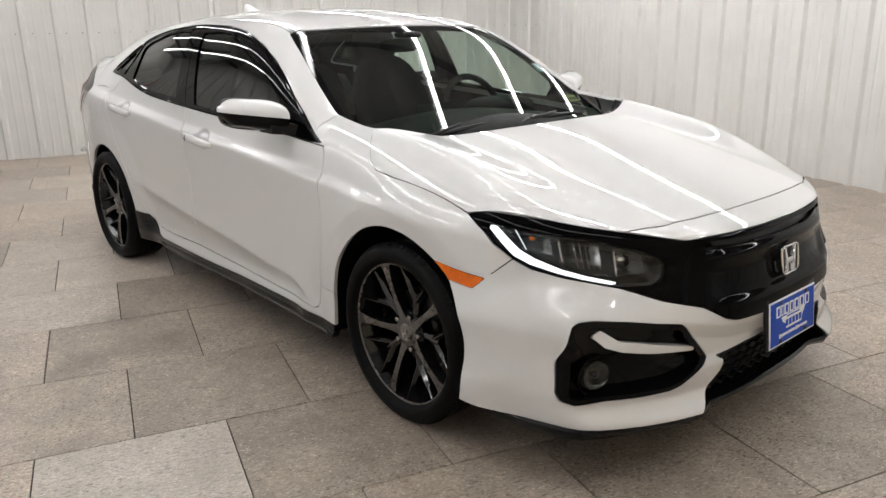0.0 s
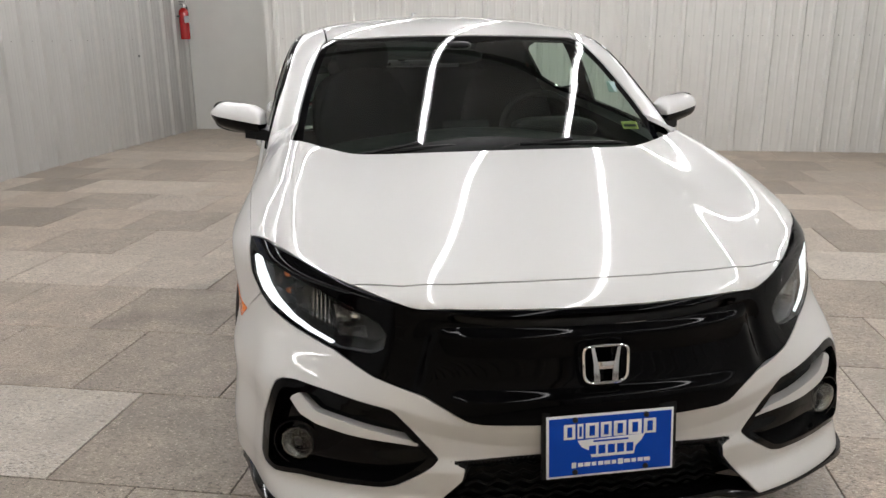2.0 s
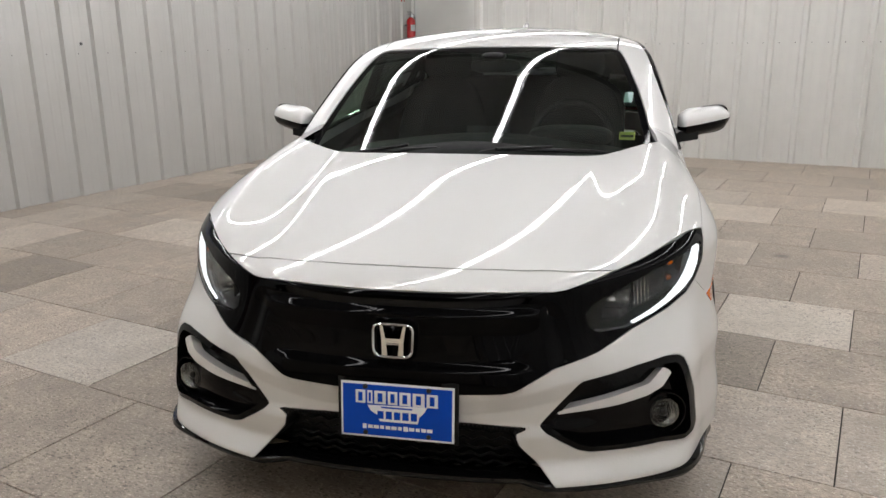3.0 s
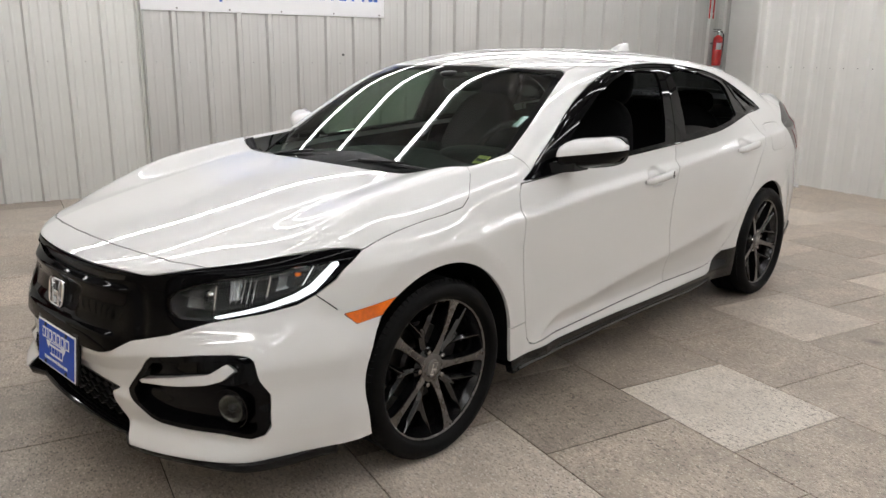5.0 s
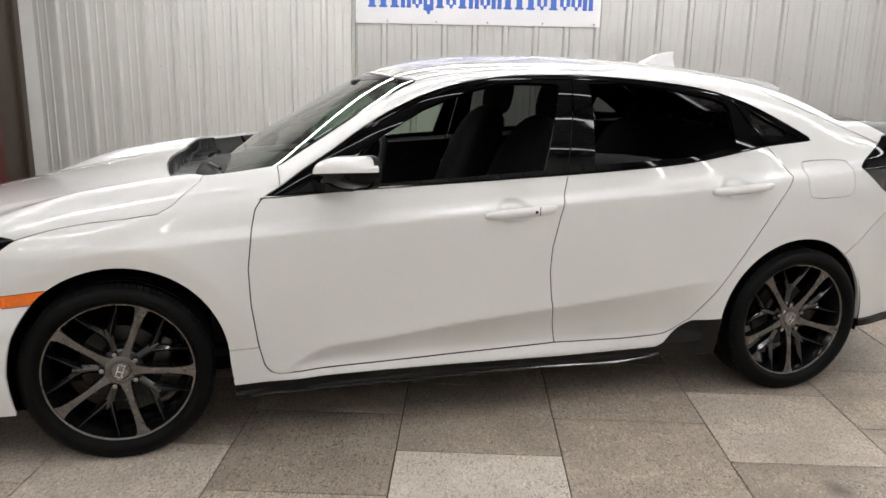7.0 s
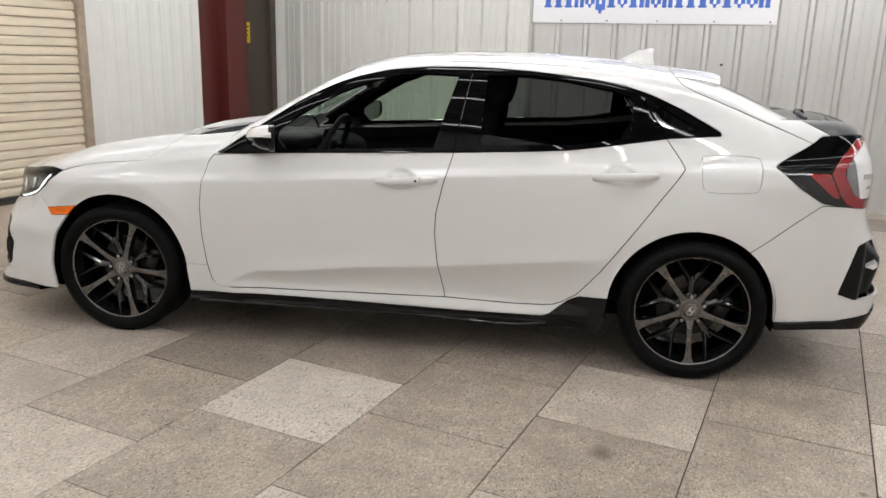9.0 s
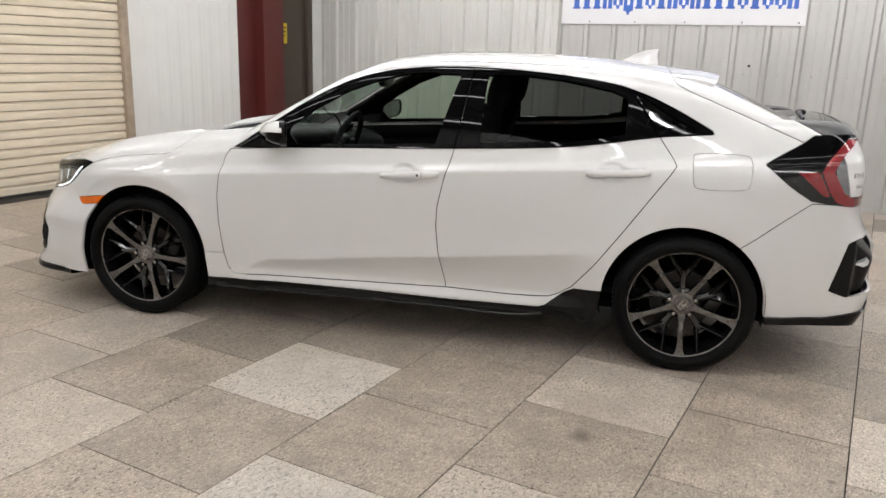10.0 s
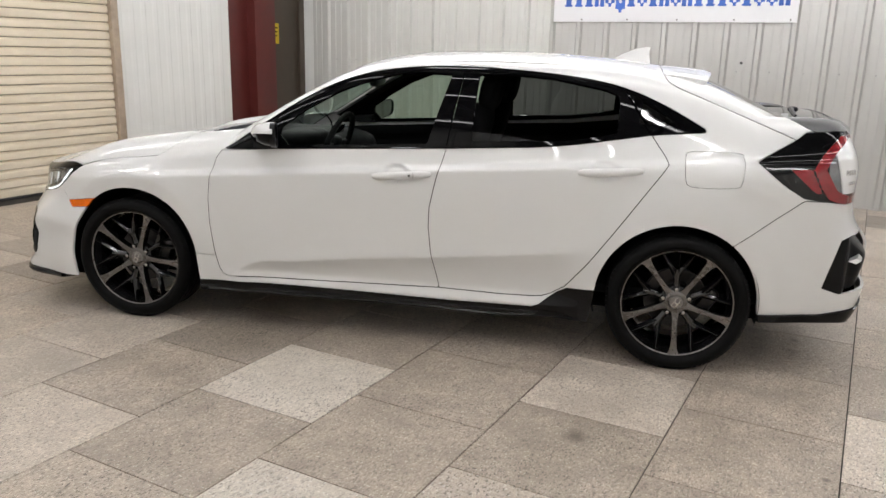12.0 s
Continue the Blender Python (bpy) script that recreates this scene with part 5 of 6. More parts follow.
for sy in (-0.085, 0.085):
    for z in (0.060, -0.066):
        part("screw", lathe([(0.007, 0), (0.006, 0.003), (0.002, 0.004)], 10, "x", centre=(0.0115, sy, z)), steel, plate)


# door handles, mirrors
def handle_bar(x0, x1, z0, slope):
    rings = []
    for s in np.linspace(0, 1, 15):
        x = x0 + (x1 - x0) * s
        z = z0 + slope * s
        y = 0.888
        grip = 0.010 + 0.022 * (1 - abs(2 * s - 1) ** 4)
        h = 0.0185 * (1 - 0.5 * abs(2 * s - 1) ** 6)
        rings.append([(x, y - 0.006 + grip * (0.55 + 0.45 * math.cos(a)), z + h * math.sin(a)) for a in np.linspace(0, 2 * math.pi, 13)[:-1]])
    return loft(rings)


place_pair(lambda: box((0.0014, 0.004, 0.032), (-0.135, 0.9140, 0.8325), 0.0004), "handle_gap", matt_black, front_doors)
handles = place_pair(lambda: handle_bar(0.068, -0.212, 0.816, 0.022), "door_handle", paint, front_doors)
place_pair(lambda: lathe([(0.006, 0), (0.006, 0.002), (0.002, 0.0022)], 10, "y", centre=(-0.118, 0.9215, 0.832)), "lock_button", matt_black, front_doors)
place_pair(lambda: handle_bar(-0.877, -1.156, 0.882, 0.020), "door_handle", paint, rear_doors)


def mirror_half(top):
    """Half of a mirror housing, above or below its dividing line, from its root outwards."""
    rings = []
    height = spline([(0.0, 0.040), (0.10, 0.054), (0.35, 0.060), (0.65, 0.057), (0.88, 0.042), (1.0, 0.014)]) if top else spline([(0.0, 0.034), (0.12, 0.050), (0.40, 0.057), (0.75, 0.050), (0.93, 0.034), (1.0, 0.014)])
    for s in np.linspace(0, 1, 25):
        y = 0.820 + 0.218 * s
        mid = 0.974 + 0.032 * s
        h = float(height(s))
        rear = 0.572 - 0.080 * s
        fore = rear + (0.125 - 0.055 * s ** 2) * (1 - 0.5 * (1 - min(1.0, s * 8)) ** 2) * (1 - max(0.0, (s - 0.86) / 0.14) ** 2 * 0.35)
        ring = []
        for a in np.linspace(0, math.pi / 2, 9):
            ring.append((rear + (fore - rear) * math.cos(a) ** 0.75 * (1.0 if top else 0.985), y, mid + (1 if top else -1) * h * math.sin(a) ** 0.8))
        rings.append(ring + [(rear, y, mid)])
    return loft(rings)


def mirror_rim():
    """The black frame round the glass, behind the housing."""
    rings = []
    for a in np.linspace(0, 2 * math.pi, 37):
        c, q = math.copysign(abs(math.cos(a)) ** 0.55, math.cos(a)), math.copysign(abs(math.sin(a)) ** 0.55, math.sin(a))
        y, z = 0.929 + 0.103 * c, 0.990 + 0.059 * q + 0.014 * c
        x = 0.572 - 0.080 * (y - 0.820) / 0.218
        k = 0.93
        yi, zi = 0.929 + (y - 0.929) * k, 0.990 + (z - 0.990) * k
        rings.append([(x + 0.012, y, z), (x - 0.012, y, z), (x - 0.014, yi, zi), (x + 0.004, yi, zi)])
    return loft(rings, caps=False)


caps = place_pair(lambda: mirror_half(True), "side_mirror", paint, front_doors, "white door mirror cap")
place_pair(lambda: mirror_half(False), "mirror_base", gloss_black, front_doors)
place_pair(mirror_rim, "mirror_rim", satin_black, front_doors)
place_pair(lambda: loft([[(0.72, 0.775, 0.905), (0.57, 0.775, 0.915), (0.57, 0.775, 0.950), (0.70, 0.775, 0.935)], [(0.68, 0.82, 0.912), (0.560, 0.82, 0.915), (0.560, 0.82, 0.962), (0.68, 0.82, 0.955)], [(0.65, 0.90, 0.922), (0.555, 0.90, 0.922), (0.555, 0.90, 0.972), (0.65, 0.90, 0.970)]]), "mirror_stalk", satin_black, front_doors)


def mirror_face():
    bm = bmesh.new()
    ring = []
    for a in np.linspace(0, 2 * math.pi, 33)[:-1]:
        c, q = math.copysign(abs(math.cos(a)) ** 0.55, math.cos(a)), math.copysign(abs(math.sin(a)) ** 0.55, math.sin(a))
        y = 0.929 + 0.096 * c
        ring.append((0.572 - 0.080 * (y - 0.820) / 0.218 - 0.006, y, 0.990 + 0.055 * q + 0.013 * c))
    rear = [bm.verts.new(p) for p in ring]
    fore = [bm.verts.new((x + 0.003, y, z)) for x, y, z in ring]
    bm.faces.new(rear)
    bm.faces.new(fore)
    for k in range(32):
        bm.faces.new((rear[k], rear[(k + 1) % 32], fore[(k + 1) % 32], fore[k]))
    return bm


place_pair(mirror_face, "mirror_glass", mirror_silver, front_doors)


def skin_side(x, z):
    """How far out the skin lies at a place along the side."""
    lo, hi = 0.2, 1.1
    for _ in range(22):
        m = 0.5 * (lo + hi)
        if body_field(np.array([x]), np.array([m]), np.array([z]))[0] < 0:
            lo = m
        else:
            hi = m
    return lo


# slim gloss strips along the window openings
def strip_along(points, out, radius):
    line = spline(points)
    xs = np.linspace(points[0][0], points[-1][0], 48)
    return tube([(float(x), skin_side(float(x), float(line(x))) + out, float(line(x))) for x in xs], radius, 6)


upper = [(0.76, 0.948), (0.596, 1.056), (0.501, 1.119), (0.407, 1.174), (0.285, 1.231), (0.068, 1.292), (-0.096, 1.311), (-0.329, 1.318), (-0.478, 1.314), (-0.742, 1.296), (-1.002, 1.258), (-1.131, 1.218), (-1.258, 1.162), (-1.375, 1.099)]
place_pair(lambda: strip_along(upper, 0.001, 0.0035), "roof_strip", gloss_black, car)
place_pair(lambda: strip_along([(x, z - 0.013) for x, z in upper[1:-1]], 0.001, 0.0025), "window_seal", gloss_black, car)
place_pair(lambda: strip_along([(0.80, 0.902), (0.583, 0.914), (-0.274, 0.958), (-0.523, 0.972), (-0.776, 0.990), (-1.022, 1.026), (-1.191, 1.053), (-1.335, 1.065)], 0.002, 0.0040), "belt_strip", gloss_black, car)
place_pair(lambda: strip_along([(-1.19, 1.068), (-1.13, 1.135), (-1.065, 1.232)], 0.0015, 0.0035), "divider_strip", gloss_black, car)
place_pair(lambda: strip_along([(-1.345, 1.082), (-1.25, 1.132), (-1.13, 1.200)], 0.0015, 0.0030), "quarter_strip", gloss_black, car)

place_pair(lambda: strip_along([(0.93, 0.196), (0.30, 0.192), (-0.30, 0.190), (-0.66, 0.194), (-0.72, 0.204)], 0.006, 0.0085), "skirt_edge", rim_gloss, car, "gloss black lower edge of the skirt")

# small chrome bars on the tailgate, in place of its lettering
for z, tall, xs in ((0.925, 0.022, (-2.005, -2.018, -2.031, -2.044)), (0.880, 0.014, (-2.020, -2.029, -2.038, -2.047))):
    for x in xs:
        part("name_bar", box((0.011, 0.003, tall), (0, 0, 0), 0.0006, turn=pose(x, skin_side(x, z) + 0.001, z, 0, 0, 45)), chrome, tailgate, "chrome bar of the tailgate lettering")

# aerial fin, spoilers, wipers
fin = [(-1.000, 1.370), (-1.053, 1.400), (-1.110, 1.424), (-1.160, 1.434), (-1.188, 1.434), (-1.180, 1.405), (-1.190, 1.350), (-1.0, 1.35)]
bm = prism(fin, -0.012, 0.012, bevel=0.004)
for v in bm.verts:
    v.co.y *= 1.0 + 1.9 * max(0.0, min(1.0, (1.425 - v.co.z) / 0.06))
part("aerial_fin", bm, paint, car)
def skin_top(x, y):
    """The height of the skin over a place."""
    lo, hi = 0.6, 1.6
    for _ in range(22):
        m = 0.5 * (lo + hi)
        if body_field(np.array([x]), np.array([y]), np.array([m]))[0] < 0:
            lo = m
        else:
            hi = m
    return lo


rings = []
for y in np.linspace(-0.52, 0.52, 27):
    a = abs(y)
    zt = skin_top(-1.235, a) + 0.001
    tip = -1.485 + 0.06 * (a / 0.52) ** 2
    low = skin_top(-1.40, a)
    rings.append([(-1.236, y, zt - 0.008), (-1.238, y, zt), (-1.32, y, zt - 0.006), (tip + 0.03, y, zt - 0.018), (tip, y, zt - 0.026), (tip + 0.006, y, zt - 0.034), (-1.38, y, min(zt - 0.05, low - 0.002)), (-1.27, y, zt - 0.035)])
part("roof_spoiler", loft(rings), paint, tailgate, "white roof spoiler")
rings = []
for y in np.linspace(-0.66, 0.66, 31):
    a = abs(y)
    d = 0.12 * (a / 0.66) ** 2
    drop = -0.02 * (a / 0.66) ** 4
    rings.append([(-1.90 + d * 0.6, y, 1.090 + drop), (-1.96 + d, y, 1.116 + drop), (-2.01 + d, y, 1.124 + drop), (-2.065 + d, y, 1.120 + drop), (-2.112 + d, y, 1.106 + drop), (-2.136 + d, y, 1.088 + drop), (-2.137 + d, y, 1.076 + drop), (-2.08 + d, y, 1.066 + drop), (-2.0 + d, y, 1.05 + drop)])
part("tail_spoiler", loft(rings), spoiler_grey, tailgate, "dark spoiler across the tail")
bm = tube([(-1.925, 0.0, 1.125), (-1.91, 0.03, 1.142), (-1.88, 0.20, 1.142), (-1.86, 0.36, 1.132)], [0.016, 0.012, 0.008, 0.006], 8)
pillow((0.05, 0.06, 0.04), (-1.925, 0.0, 1.135), 3, 8, into=bm)
part("rear_wiper", bm, satin_black, tailgate)


def glass_z(x, y):
    return float(glass_plane(np.array(x), np.array(y)))


def wiper(p0, p1, q0, q1):
    """Arm from p0 to p1 and blade from q0 to q1, laid on the glass."""
    bm = tube([(x, y, glass_z(x, y) + h) for x, y, h in ((*p0, 0.020), (*[0.7 * a + 0.3 * b for a, b in zip(p0, p1)], 0.030), (*p1, 0.022))], [0.012, 0.009, 0.006], 8)
    pts = [tuple(a + (b - a) * s for a, b in zip(q0, q1)) for s in np.linspace(0, 1, 12)]
    tube([(x, y, glass_z(x, y) + 0.014) for x, y in pts], [0.004] + [0.009] * 10 + [0.004], 6, into=bm)
    return bm


part("wiper", wiper((1.055, 0.02), (0.995, 0.32), (1.030, 0.00), (0.985, 0.54)), satin_black, car)
part("wiper", wiper((1.050, -0.56), (1.000, -0.26), (1.020, -0.66), (1.015, -0.10)), satin_black, car)
s1 = part("inspection_sticker", box((0.05, 0.062, 0.002), (0, 0, 0), 0.0005), sticker_yellow, windshield, "yellow-green inspection sticker")
s1.matrix_basis = pose(0.848, 0.605, glass_z(0.848, 0.605) - 0.012, 0, 31, -4)
part("print_bar", box((0.014, 0.05, 0.001), (0.004, 0, 0.0018)), satin_black, s1)
s2 = part("toll_sticker", box((0.075, 0.035, 0.002), (0, 0, 0), 0.0005), sticker_teal, windshield, "pale sticker by the pillar")
s2.matrix_basis = pose(0.62, 0.610, glass_z(0.62, 0.610) - 0.012, 0, 31, -8)
part("camera_pod", pillow((0.12, 0.11, 0.035), (0.36, 0, 1.262), 3, 12, turn=None), satin_black, windshield)


# ---- wheels ----
def wheel_parts():
    """A wheel about its hub, its face towards +y."""
    top = part("wheel", lathe([(0.214, -0.085), (0.224, -0.085), (0.236, -0.06), (0.236, 0.055), (0.246, 0.078), (0.248, 0.088), (0.240, 0.088), (0.230, 0.066), (0.221, 0.045), (0.208, -0.07)], 64, "y", closed=True), rim_black)
    part("rim_lip", lathe([(0.2425, 0.0875), (0.2480, 0.0885), (0.2505, 0.0925), (0.2460, 0.0945), (0.2405, 0.0915)], 72, "y", closed=True), machined, top, "machined grey rim edge")
    # tyre: rounded section with tread grooves
    prof = [(0.240, -0.100), (0.248, -0.112), (0.264, -0.119), (0.286, -0.117), (0.299, -0.108), (0.3060, -0.094), (0.3072, -0.075), (0.3078, -0.052), (0.301, -0.050), (0.301, -0.043), (0.3082, -0.041), (0.3085, -0.010), (0.301, -0.008), (0.301, 0.000), (0.3085, 0.002),
            (0.3082, 0.034), (0.301, 0.036), (0.301, 0.043), (0.3078, 0.045), (0.3072, 0.075), (0.3060, 0.090), (0.299, 0.106), (0.286, 0.116), (0.270, 0.119), (0.260, 0.115), (0.256, 0.109), (0.251, 0.100), (0.246, 0.095)]
    prof = [(r + 0.0040 * min(1.0, max(0.0, (r - 0.250) / 0.05)), a) for r, a in prof]
    tyre = part("tyre", lathe(prof, 96, "y", closed=True), rubber, top, "low-profile black tyre")
    block = bmesh.new()
    for k in range(88):
        for s in (-1, 1):
            box((0.0035, 0.026, 0.018), (0, 0, 0), into=block, turn=Matrix.Rotation(2 * math.pi * (k + 0.25 * s) / 88, 4, "Y") @ Matrix.Translation((0.3060, s * 0.0970, 0)) @ pose(0, 0, 0, 0, 0, s * 38))
    tagged(part("tread", block, rubber, tyre), kind="stuff")
    # five broad machined spokes, between them black forked ones
    for k in range(5):
        turn = Matrix.Rotation(-2 * math.pi * k / 5, 4, "Y")

        def spoke(width, y_in, y_out, deep, r0=0.045, r1=0.244):
            rr = []
            for s in np.linspace(0, 1, 13):
                r = r0 + (r1 - r0) * s
                w = float(width(s))
                y = y_in + (y_out - y_in) * s ** 0.8 + 0.004 * math.sin(math.pi * s)
                rr.append([(-w, y, r), (-w * 0.5, y + 0.0012, r), (w * 0.5, y + 0.0012, r), (w, y, r), (w * 0.8, y - deep, r), (-w * 0.8, y - deep, r)])
            return loft(rr)

        shape = spline([(0, 0.0175), (0.12, 0.0125), (0.35, 0.0098), (0.65, 0.0108), (0.82, 0.0140), (0.93, 0.0195), (1.0, 0.028)])
        bm = spoke(shape, 0.066, 0.0885, 0.003)
        bmesh.ops.transform(bm, matrix=turn, verts=bm.verts)
        part("spoke_face", bm, machined, top, "machined grey spoke face")
        bm = spoke(lambda s: shape(s) + 0.0022, 0.0640, 0.0865, 0.042)
        bmesh.ops.transform(bm, matrix=turn, verts=bm.verts)
        part("spoke", bm, rim_black, top)
        half = Matrix.Rotation(-2 * math.pi * (k + 0.5) / 5, 4, "Y")
        bm = bmesh.new()

        def ridge(stations):
            """A bar with a raised ridge along its middle, through (x, r, half width, height)."""
            loft([[(x - w, y - 0.010, r), (x - w * 0.14, y, r), (x + w * 0.14, y, r), (x + w, y - 0.010, r), (x + w * 0.8, y - 0.036, r), (x - w * 0.8, y - 0.036, r)] for x, r, w, y in stations], bm)

        ridge([(0, 0.046, 0.018, 0.060), (0, 0.066, 0.0160, 0.056), (0, 0.100, 0.0145, 0.056), (0, 0.130, 0.0180, 0.062), (0, 0.154, 0.0090, 0.062)])
        for s in (-1, 1):
            ridge([(s * 0.003, 0.116, 0.0130, 0.056), (s * 0.016, 0.144, 0.0150, 0.064), (s * 0.034, 0.172, 0.0130, 0.071), (s * 0.054, 0.204, 0.0100, 0.078), (s * 0.074, 0.236, 0.0050, 0.086)])
        bmesh.ops.transform(bm, matrix=half, verts=bm.verts)
        part("forked_spoke", bm, rim_gloss, top)
        a = 2 * math.pi * (k + 0.5) / 5
        part("lug_nut", lathe([(0.0105, 0.045), (0.0105, 0.066), (0.008, 0.071), (0.0, 0.0725)], 12, "y", centre=(0.060 * math.sin(a), 0, 0.060 * math.cos(a))), lug_steel, top)
    part("hub", lathe([(0.075, 0.02), (0.072, 0.052), (0.060, 0.060), (0.047, 0.067), (0.0, 0.067)], 40, "y"), rim_black, top)
    part("hub_ring", lathe([(0.030, 0.060), (0.050, 0.060), (0.050, 0.0685), (0.046, 0.0705), (0.033, 0.0715), (0.0305, 0.070)], 40, "y", closed=True), machined, top)
    cap = part("centre_cap", lathe([(0.0300, 0.064), (0.0300, 0.073), (0.0275, 0.0762), (0.0, 0.0772)], 32, "y"), cap_grey, top)
    bm = box((0.0040, 0.003, 0.032), (-0.0095, 0.0782, 0), 0.001)
    box((0.0040, 0.003, 0.032), (0.0095, 0.0782, 0), 0.001, into=bm)
    box((0.0150, 0.003, 0.0045), (0, 0.0782, -0.002), 0.001, into=bm)
    for z in (-0.0215, 0.0215):
        box((0.0260, 0.002, 0.0022), (0, 0.0772, z), 0.0006, into=bm)
    part("cap_mark", bm, chrome, cap)
    part("brake_disc", lathe([(0.06, -0.028), (0.139, -0.028), (0.141, -0.022), (0.141, -0.008), (0.139, -0.002), (0.085, -0.002), (0.075, 0.010), (0.06, 0.012)], 56, "y"), steel, top)
    bm = pillow((0.07, 0.075, 0.13), (-0.115, -0.01, 0.075), 4, 10, turn=None)
    part("caliper", bm, steel, top)
    return top


first_wheel = None
for x, y, spin, tilt in ((FRONT_AXLE, 0.768, -21, 0), (REAR_AXLE, 0.782, -34, 0), (FRONT_AXLE, -0.768, 20, 180), (REAR_AXLE, -0.782, 40, 180)):
    at = pose(x, y, HUB_Z, 0, 0, tilt) @ Matrix.Rotation(radians(spin), 4, "Y")
    if first_wheel is None:
        first_wheel = wheel_parts()
        first_wheel.parent = car
        first_wheel.matrix_basis = at
    else:
        copy_thing(first_wheel, at)

# wheel housings and a closed underside
for x in (FRONT_AXLE - 0.012, REAR_AXLE + 0.012):
    for s in (-1, 1):
        bm = bmesh.new()
        rings = []
        for a in np.radians(np.linspace(-14, 194, 40)):
            rings.append([(x + r * math.cos(a), s * y, 0.325 + r * math.sin(a)) for r, y in ((0.360, 0.868), (0.368, 0.85), (0.375, 0.70), (0.375, 0.52), (0.02, 0.50))])
        vs = [[bm.verts.new(p) for p in ring] for ring in rings]
        for p, q in zip(vs, vs[1:]):
            for k in range(4):
                bm.faces.new((p[k], p[k + 1], q[k + 1], q[k]))
        part("wheel_housing", bm, underside, car)
part("floor_pan", box((3.6, 1.02, 0.06), (0, 0, 0.180), 0.02), underside, car)
part("sill_pan", box((1.70, 1.62, 0.05), (0.0, 0, 0.196), 0.015), underside, car)
part("nose_pan", box((0.40, 1.00, 0.05), (1.82, 0, 0.22), 0.015), underside, car)
part("tail_pan", box((0.30, 1.30, 0.07), (-1.86, 0, 0.245), 0.02), underside, car)

# ---- cabin ----
lining, _ = take(joined(front_door, rear_door), lambda v: 0.30 - v[:, 2], 0.0)
panel("door_lining", moved(lining, -0.075), dash, car, lip=0, sides="apart")
head, _ = take(joined(skin, roof, hatch), lambda v: np.maximum(1.02 - 0.15 * step(-v[:, 0], 0.9, 1.2) - 0.09 * step(v[:, 0], 0.35, 0.6) - v[:, 2], np.maximum(v[:, 0] - 0.90, -2.1 - v[:, 0])), 0.0)
panel("headliner", moved(head, -0.030), cloth, car, lip=0)
part("cabin_floor", box((3.0, 1.56, 0.04), (-0.45, 0, 0.33), 0.01), cloth, car)
part("firewall", box((0.05, 1.48, 0.58), (1.02, 0, 0.60), 0.01), dash, car)
part("boot_wall", box((0.05, 1.30, 0.50), (-1.35, 0, 0.66), 0.02), cloth, car)
part("parcel_shelf", box((0.62, 1.18, 0.03), (-1.62, 0, 0.955), 0.01), cloth, car)
part("dashboard", pillow((0.62, 1.44, 0.30), (0.80, 0, 0.775), 3.5, 20, shape=lambda x, y, z: (x - 0.10 * (y / 0.72) ** 2, y, z + 0.02 * math.cos(y * 5) * (z > 0))), dash, car)
part("instrument_hood", pillow((0.22, 0.36, 0.09), (0.60, 0.37, 0.925), 3, 14), dash, car)
part("screen", box((0.02, 0.20, 0.12), (0.55, 0.0, 0.90), 0.006, turn=pose(0, 0, 0, 0, -15, 0)), gloss_black, car)
part("console", pillow((1.0, 0.24, 0.28), (0.22, 0, 0.52), 4, 16), dash, car)
bm = bmesh.new()
rim = []
for k in range(48):
    a = 2 * math.pi * k / 48
    rim.append([(0.016 * math.cos(b), (0.180 + 0.016 * math.sin(b)) * math.cos(a), (0.180 + 0.016 * math.sin(b)) * math.sin(a)) for b in np.linspace(0, 2 * math.pi, 11)[:-1]])
rim.append(rim[0])
loft(rim, bm, caps=False)
pillow((0.06, 0.13, 0.12), (0.012, 0, -0.01), 3, 12, into=bm)
for a in (0, 180, 270):
    box((0.022, 0.13, 0.034), (0.01, 0, 0), 0.006, into=bm, turn=Matrix.Rotation(radians(a), 4, "X") @ Matrix.Translation((0, 0.11, 0)))
part("steering_wheel", bm, dash, car, at=pose(0.42, 0.37, 0.885, 0, -22, 0))


def seat_parts(y, x, wide):
    bm = pillow((0.52, wide, 0.20), (x + 0.02, y, 0.50), 3.5, 16)
    part("seat_cushion", bm, cloth, car)
    lean = pose(0, 0, 0, 0, -22, 0)
    part("seat_back", pillow((0.17, wide, 0.66), (x - 0.36, y, 0.83), 3.2, 18, turn=lean, shape=lambda a, b, c: (a + 0.03 * (b / (wide / 2)) ** 2, b * (1 - 0.22 * max(0, c / 0.33)), c)), cloth, car)
    part("headrest", pillow((0.11, 0.27, 0.20), (x - 0.51, y, 1.20), 3, 14, turn=pose(0, 0, 0, 0, -12, 0)), cloth, car)
    bm = bmesh.new()
    for s in (-0.06, 0.06):
        tube([(x - 0.47, y + s, 1.06), (x - 0.50, y + s, 1.17)], 0.007, 6, into=bm)
    part("headrest_posts", bm, steel, car)


seat_parts(0.37, 0.10, 0.50)
seat_parts(-0.37, 0.10, 0.50)
part("rear_bench", pillow((0.50, 1.30, 0.20), (-0.78, 0, 0.52), 4, 18), cloth, car)
part("rear_backrest", pillow((0.17, 1.28, 0.60), (-1.13, 0, 0.82), 4, 18, turn=pose(0, 0, 0, 0, -24, 0)), cloth, car)
for y in (-0.42, 0.42):
    part("headrest", pillow((0.10, 0.24, 0.13), (-1.27, y, 1.10), 3, 12), cloth, car)
part("rear_view_mirror", pillow((0.05, 0.24, 0.065), (0.30, 0, 1.215), 3, 14), satin_black, car)


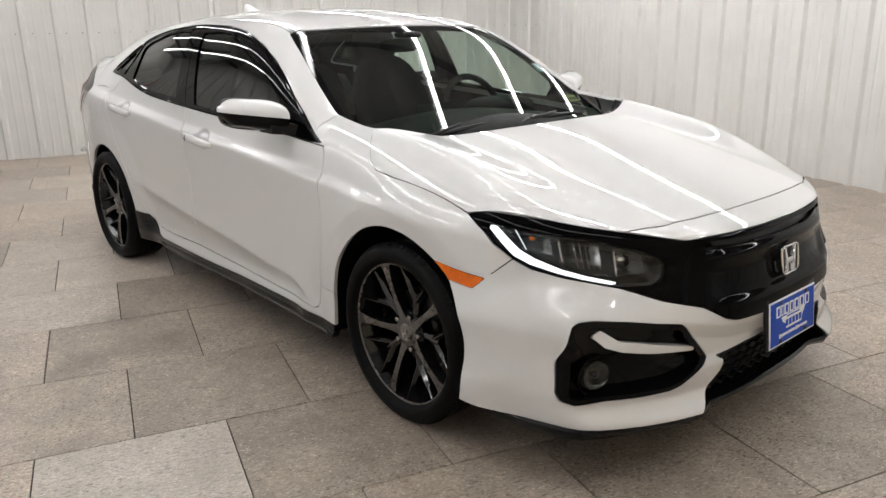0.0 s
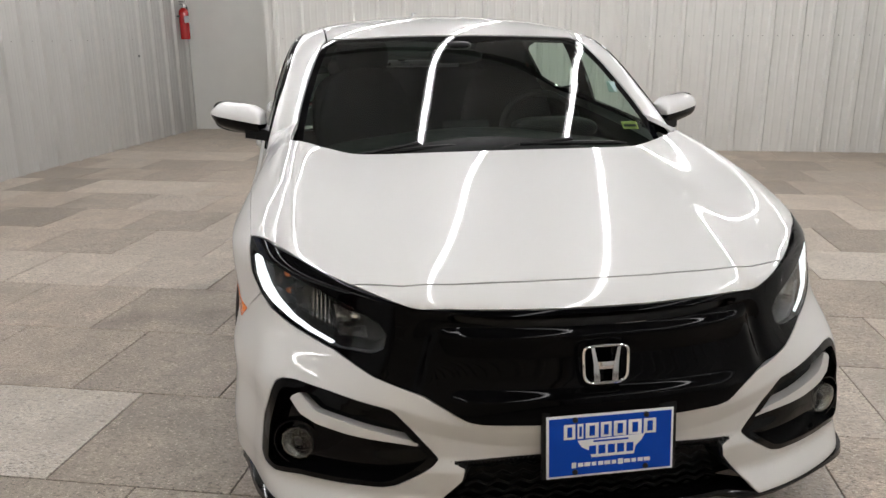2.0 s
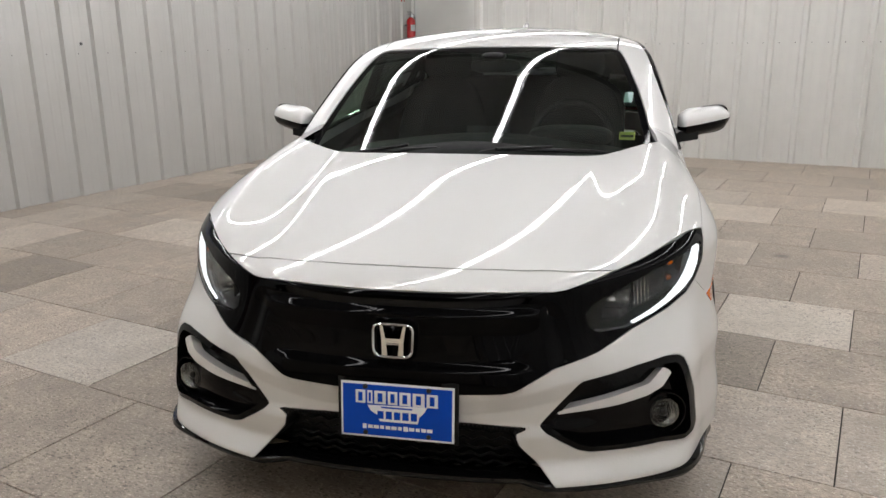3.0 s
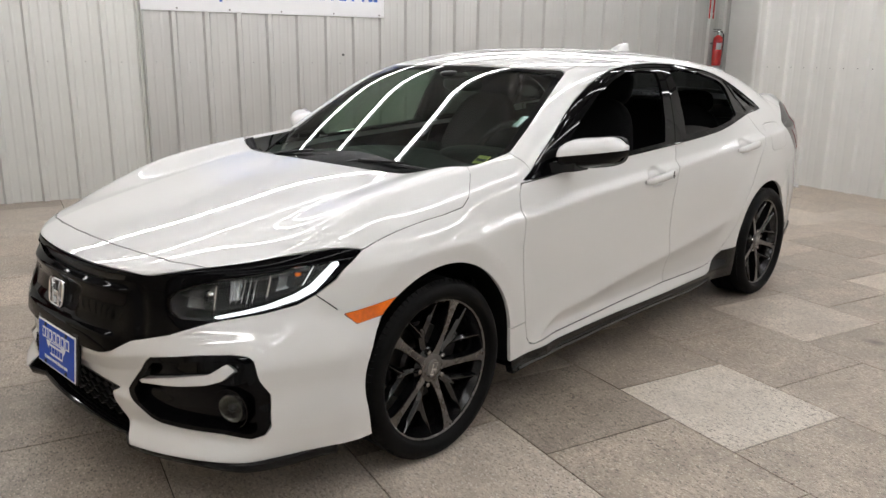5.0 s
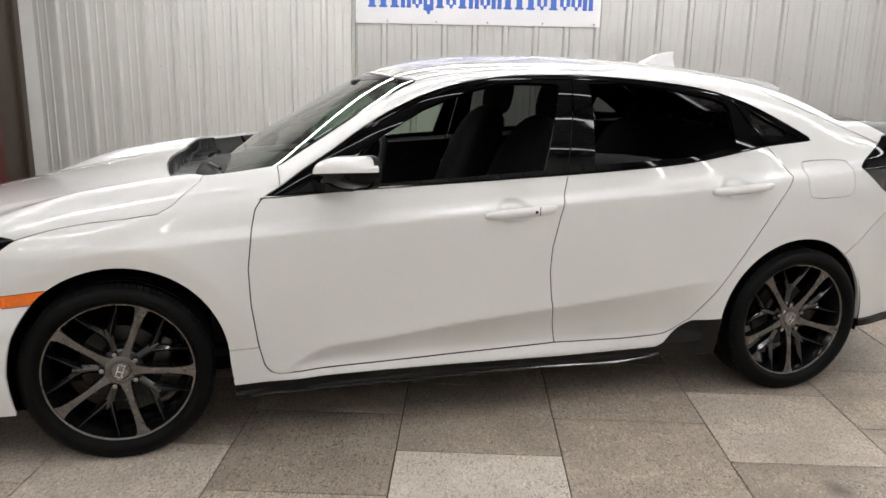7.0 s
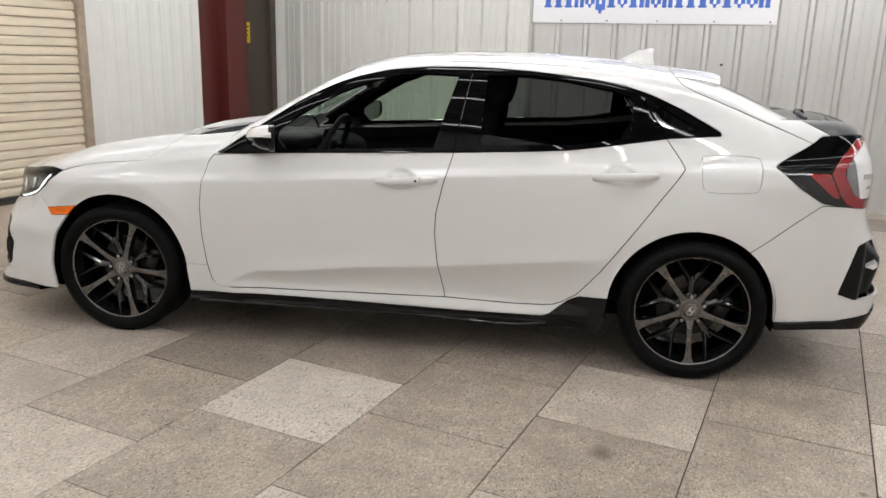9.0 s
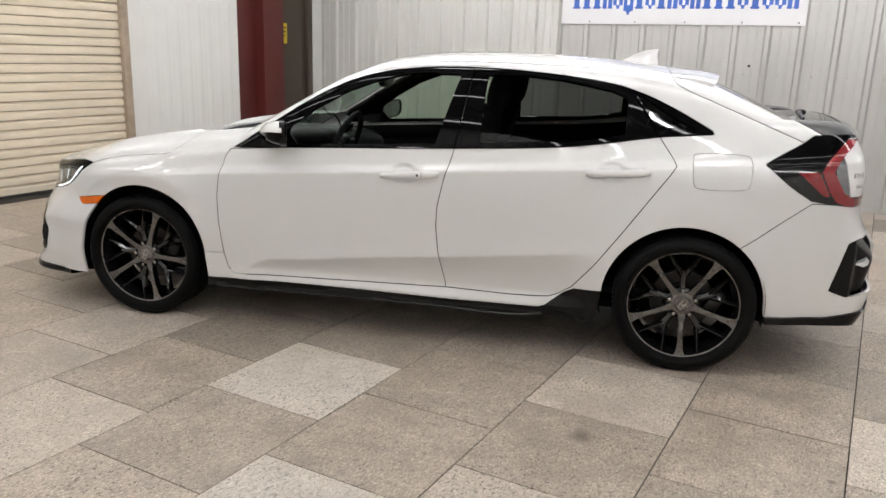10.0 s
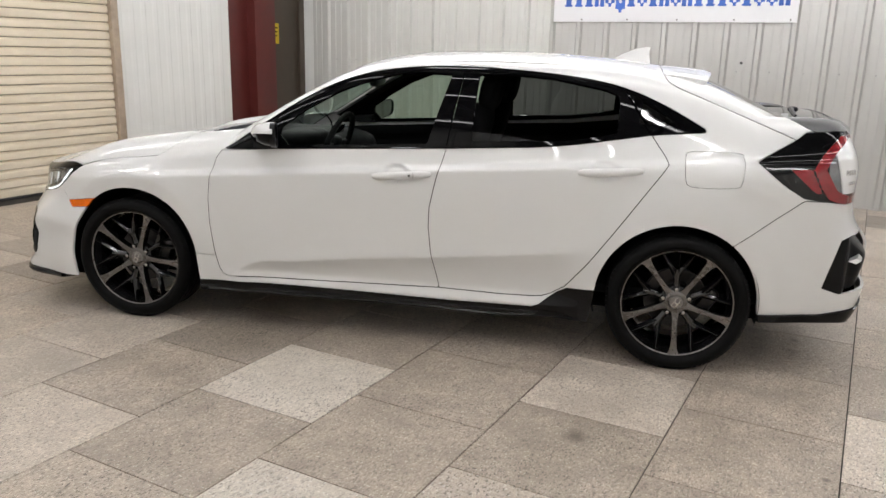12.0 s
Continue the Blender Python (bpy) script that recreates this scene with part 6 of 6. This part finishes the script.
# ---- floor tiles: square, in columns set half a tile apart ----
TILE_X, TILE_Y, JOINT = 0.5955, 0.5985, 0.0048
kinds = (tile_light, tile_mid, tile_dark, tile_pale)
tile_meshes = []
for m in kinds:
    bm = box((TILE_X - JOINT, TILE_Y - JOINT, 0.010), (0, 0, -0.005), 0.0012, 1)
    me = bpy.data.meshes.new("tile")
    bm.to_mesh(me)
    bm.free()
    me.materials.append(m)
    tile_meshes.append(me)
rnd = random.Random(11)
LIGHT = ((0, 2), (3, -2), (-1, 4))
PALE = ((1, 4), (2, 2), (-2, 1), (3, 2), (-4, 1), (-1, -2), (0, -3), (2, 3))
DARK = ((1, 2), (0, 1), (4, 1), (4, 0), (3, 0), (3, 1), (4, -1), (4, -2), (3, -1), (2, -1), (1, -1), (2, 1), (0, -2), (1, -2), (2, -2), (5, 0), (5, -1))
MID = ((1, 3), (0, 3), (-1, 3), (0, 4), (-2, 2), (-3, 1), (-3, 2), (-3, 0), (-4, 0), (2, -3), (1, -3), (-1, 2), (5, 1), (4, 2), (3, 3))
CHOSEN = {ij: kind for kind, group in enumerate((LIGHT, MID, DARK, PALE)) for ij in group}
far = bmesh.new()
count = 0
for i in range(-12, 8):
    x0 = 0.100 + (i - 1) * TILE_X
    phase = 0.515 if i % 2 == 0 else 0.215
    for j in range(-9, 8):
        y0 = phase + (j - 1) * TILE_Y
        cx, cy = x0 + TILE_X / 2, y0 + TILE_Y / 2
        if cx > WALL_FRONT + 0.30 or cx < -6.9 or cy < WALL_SIGN - 0.30 or cy > WALL_LEFT + 0.30:
            continue
        if cx < WALL_REAR - 0.3 and cy > -2.6:
            continue
        kind = CHOSEN.get((i, j), rnd.choice((3, 1, 1, 1, 1, 3, 2)))
        if cx < -4.6 or (cx > 4.4 and cy > 0):
            box((TILE_X - JOINT, TILE_Y - JOINT, 0.010), (cx, cy, -0.005), into=far)
            continue
        tile = new("tile", tile_meshes[kind])
        tile.parent = floor
        tile.matrix_basis = pose(cx, cy, 0.0004 * math.sin(i * 7.1 + j * 3.7))
        count += 1
tagged(part("far_tiles", far, tile_mid, floor, smooth=False), kind="stuff")
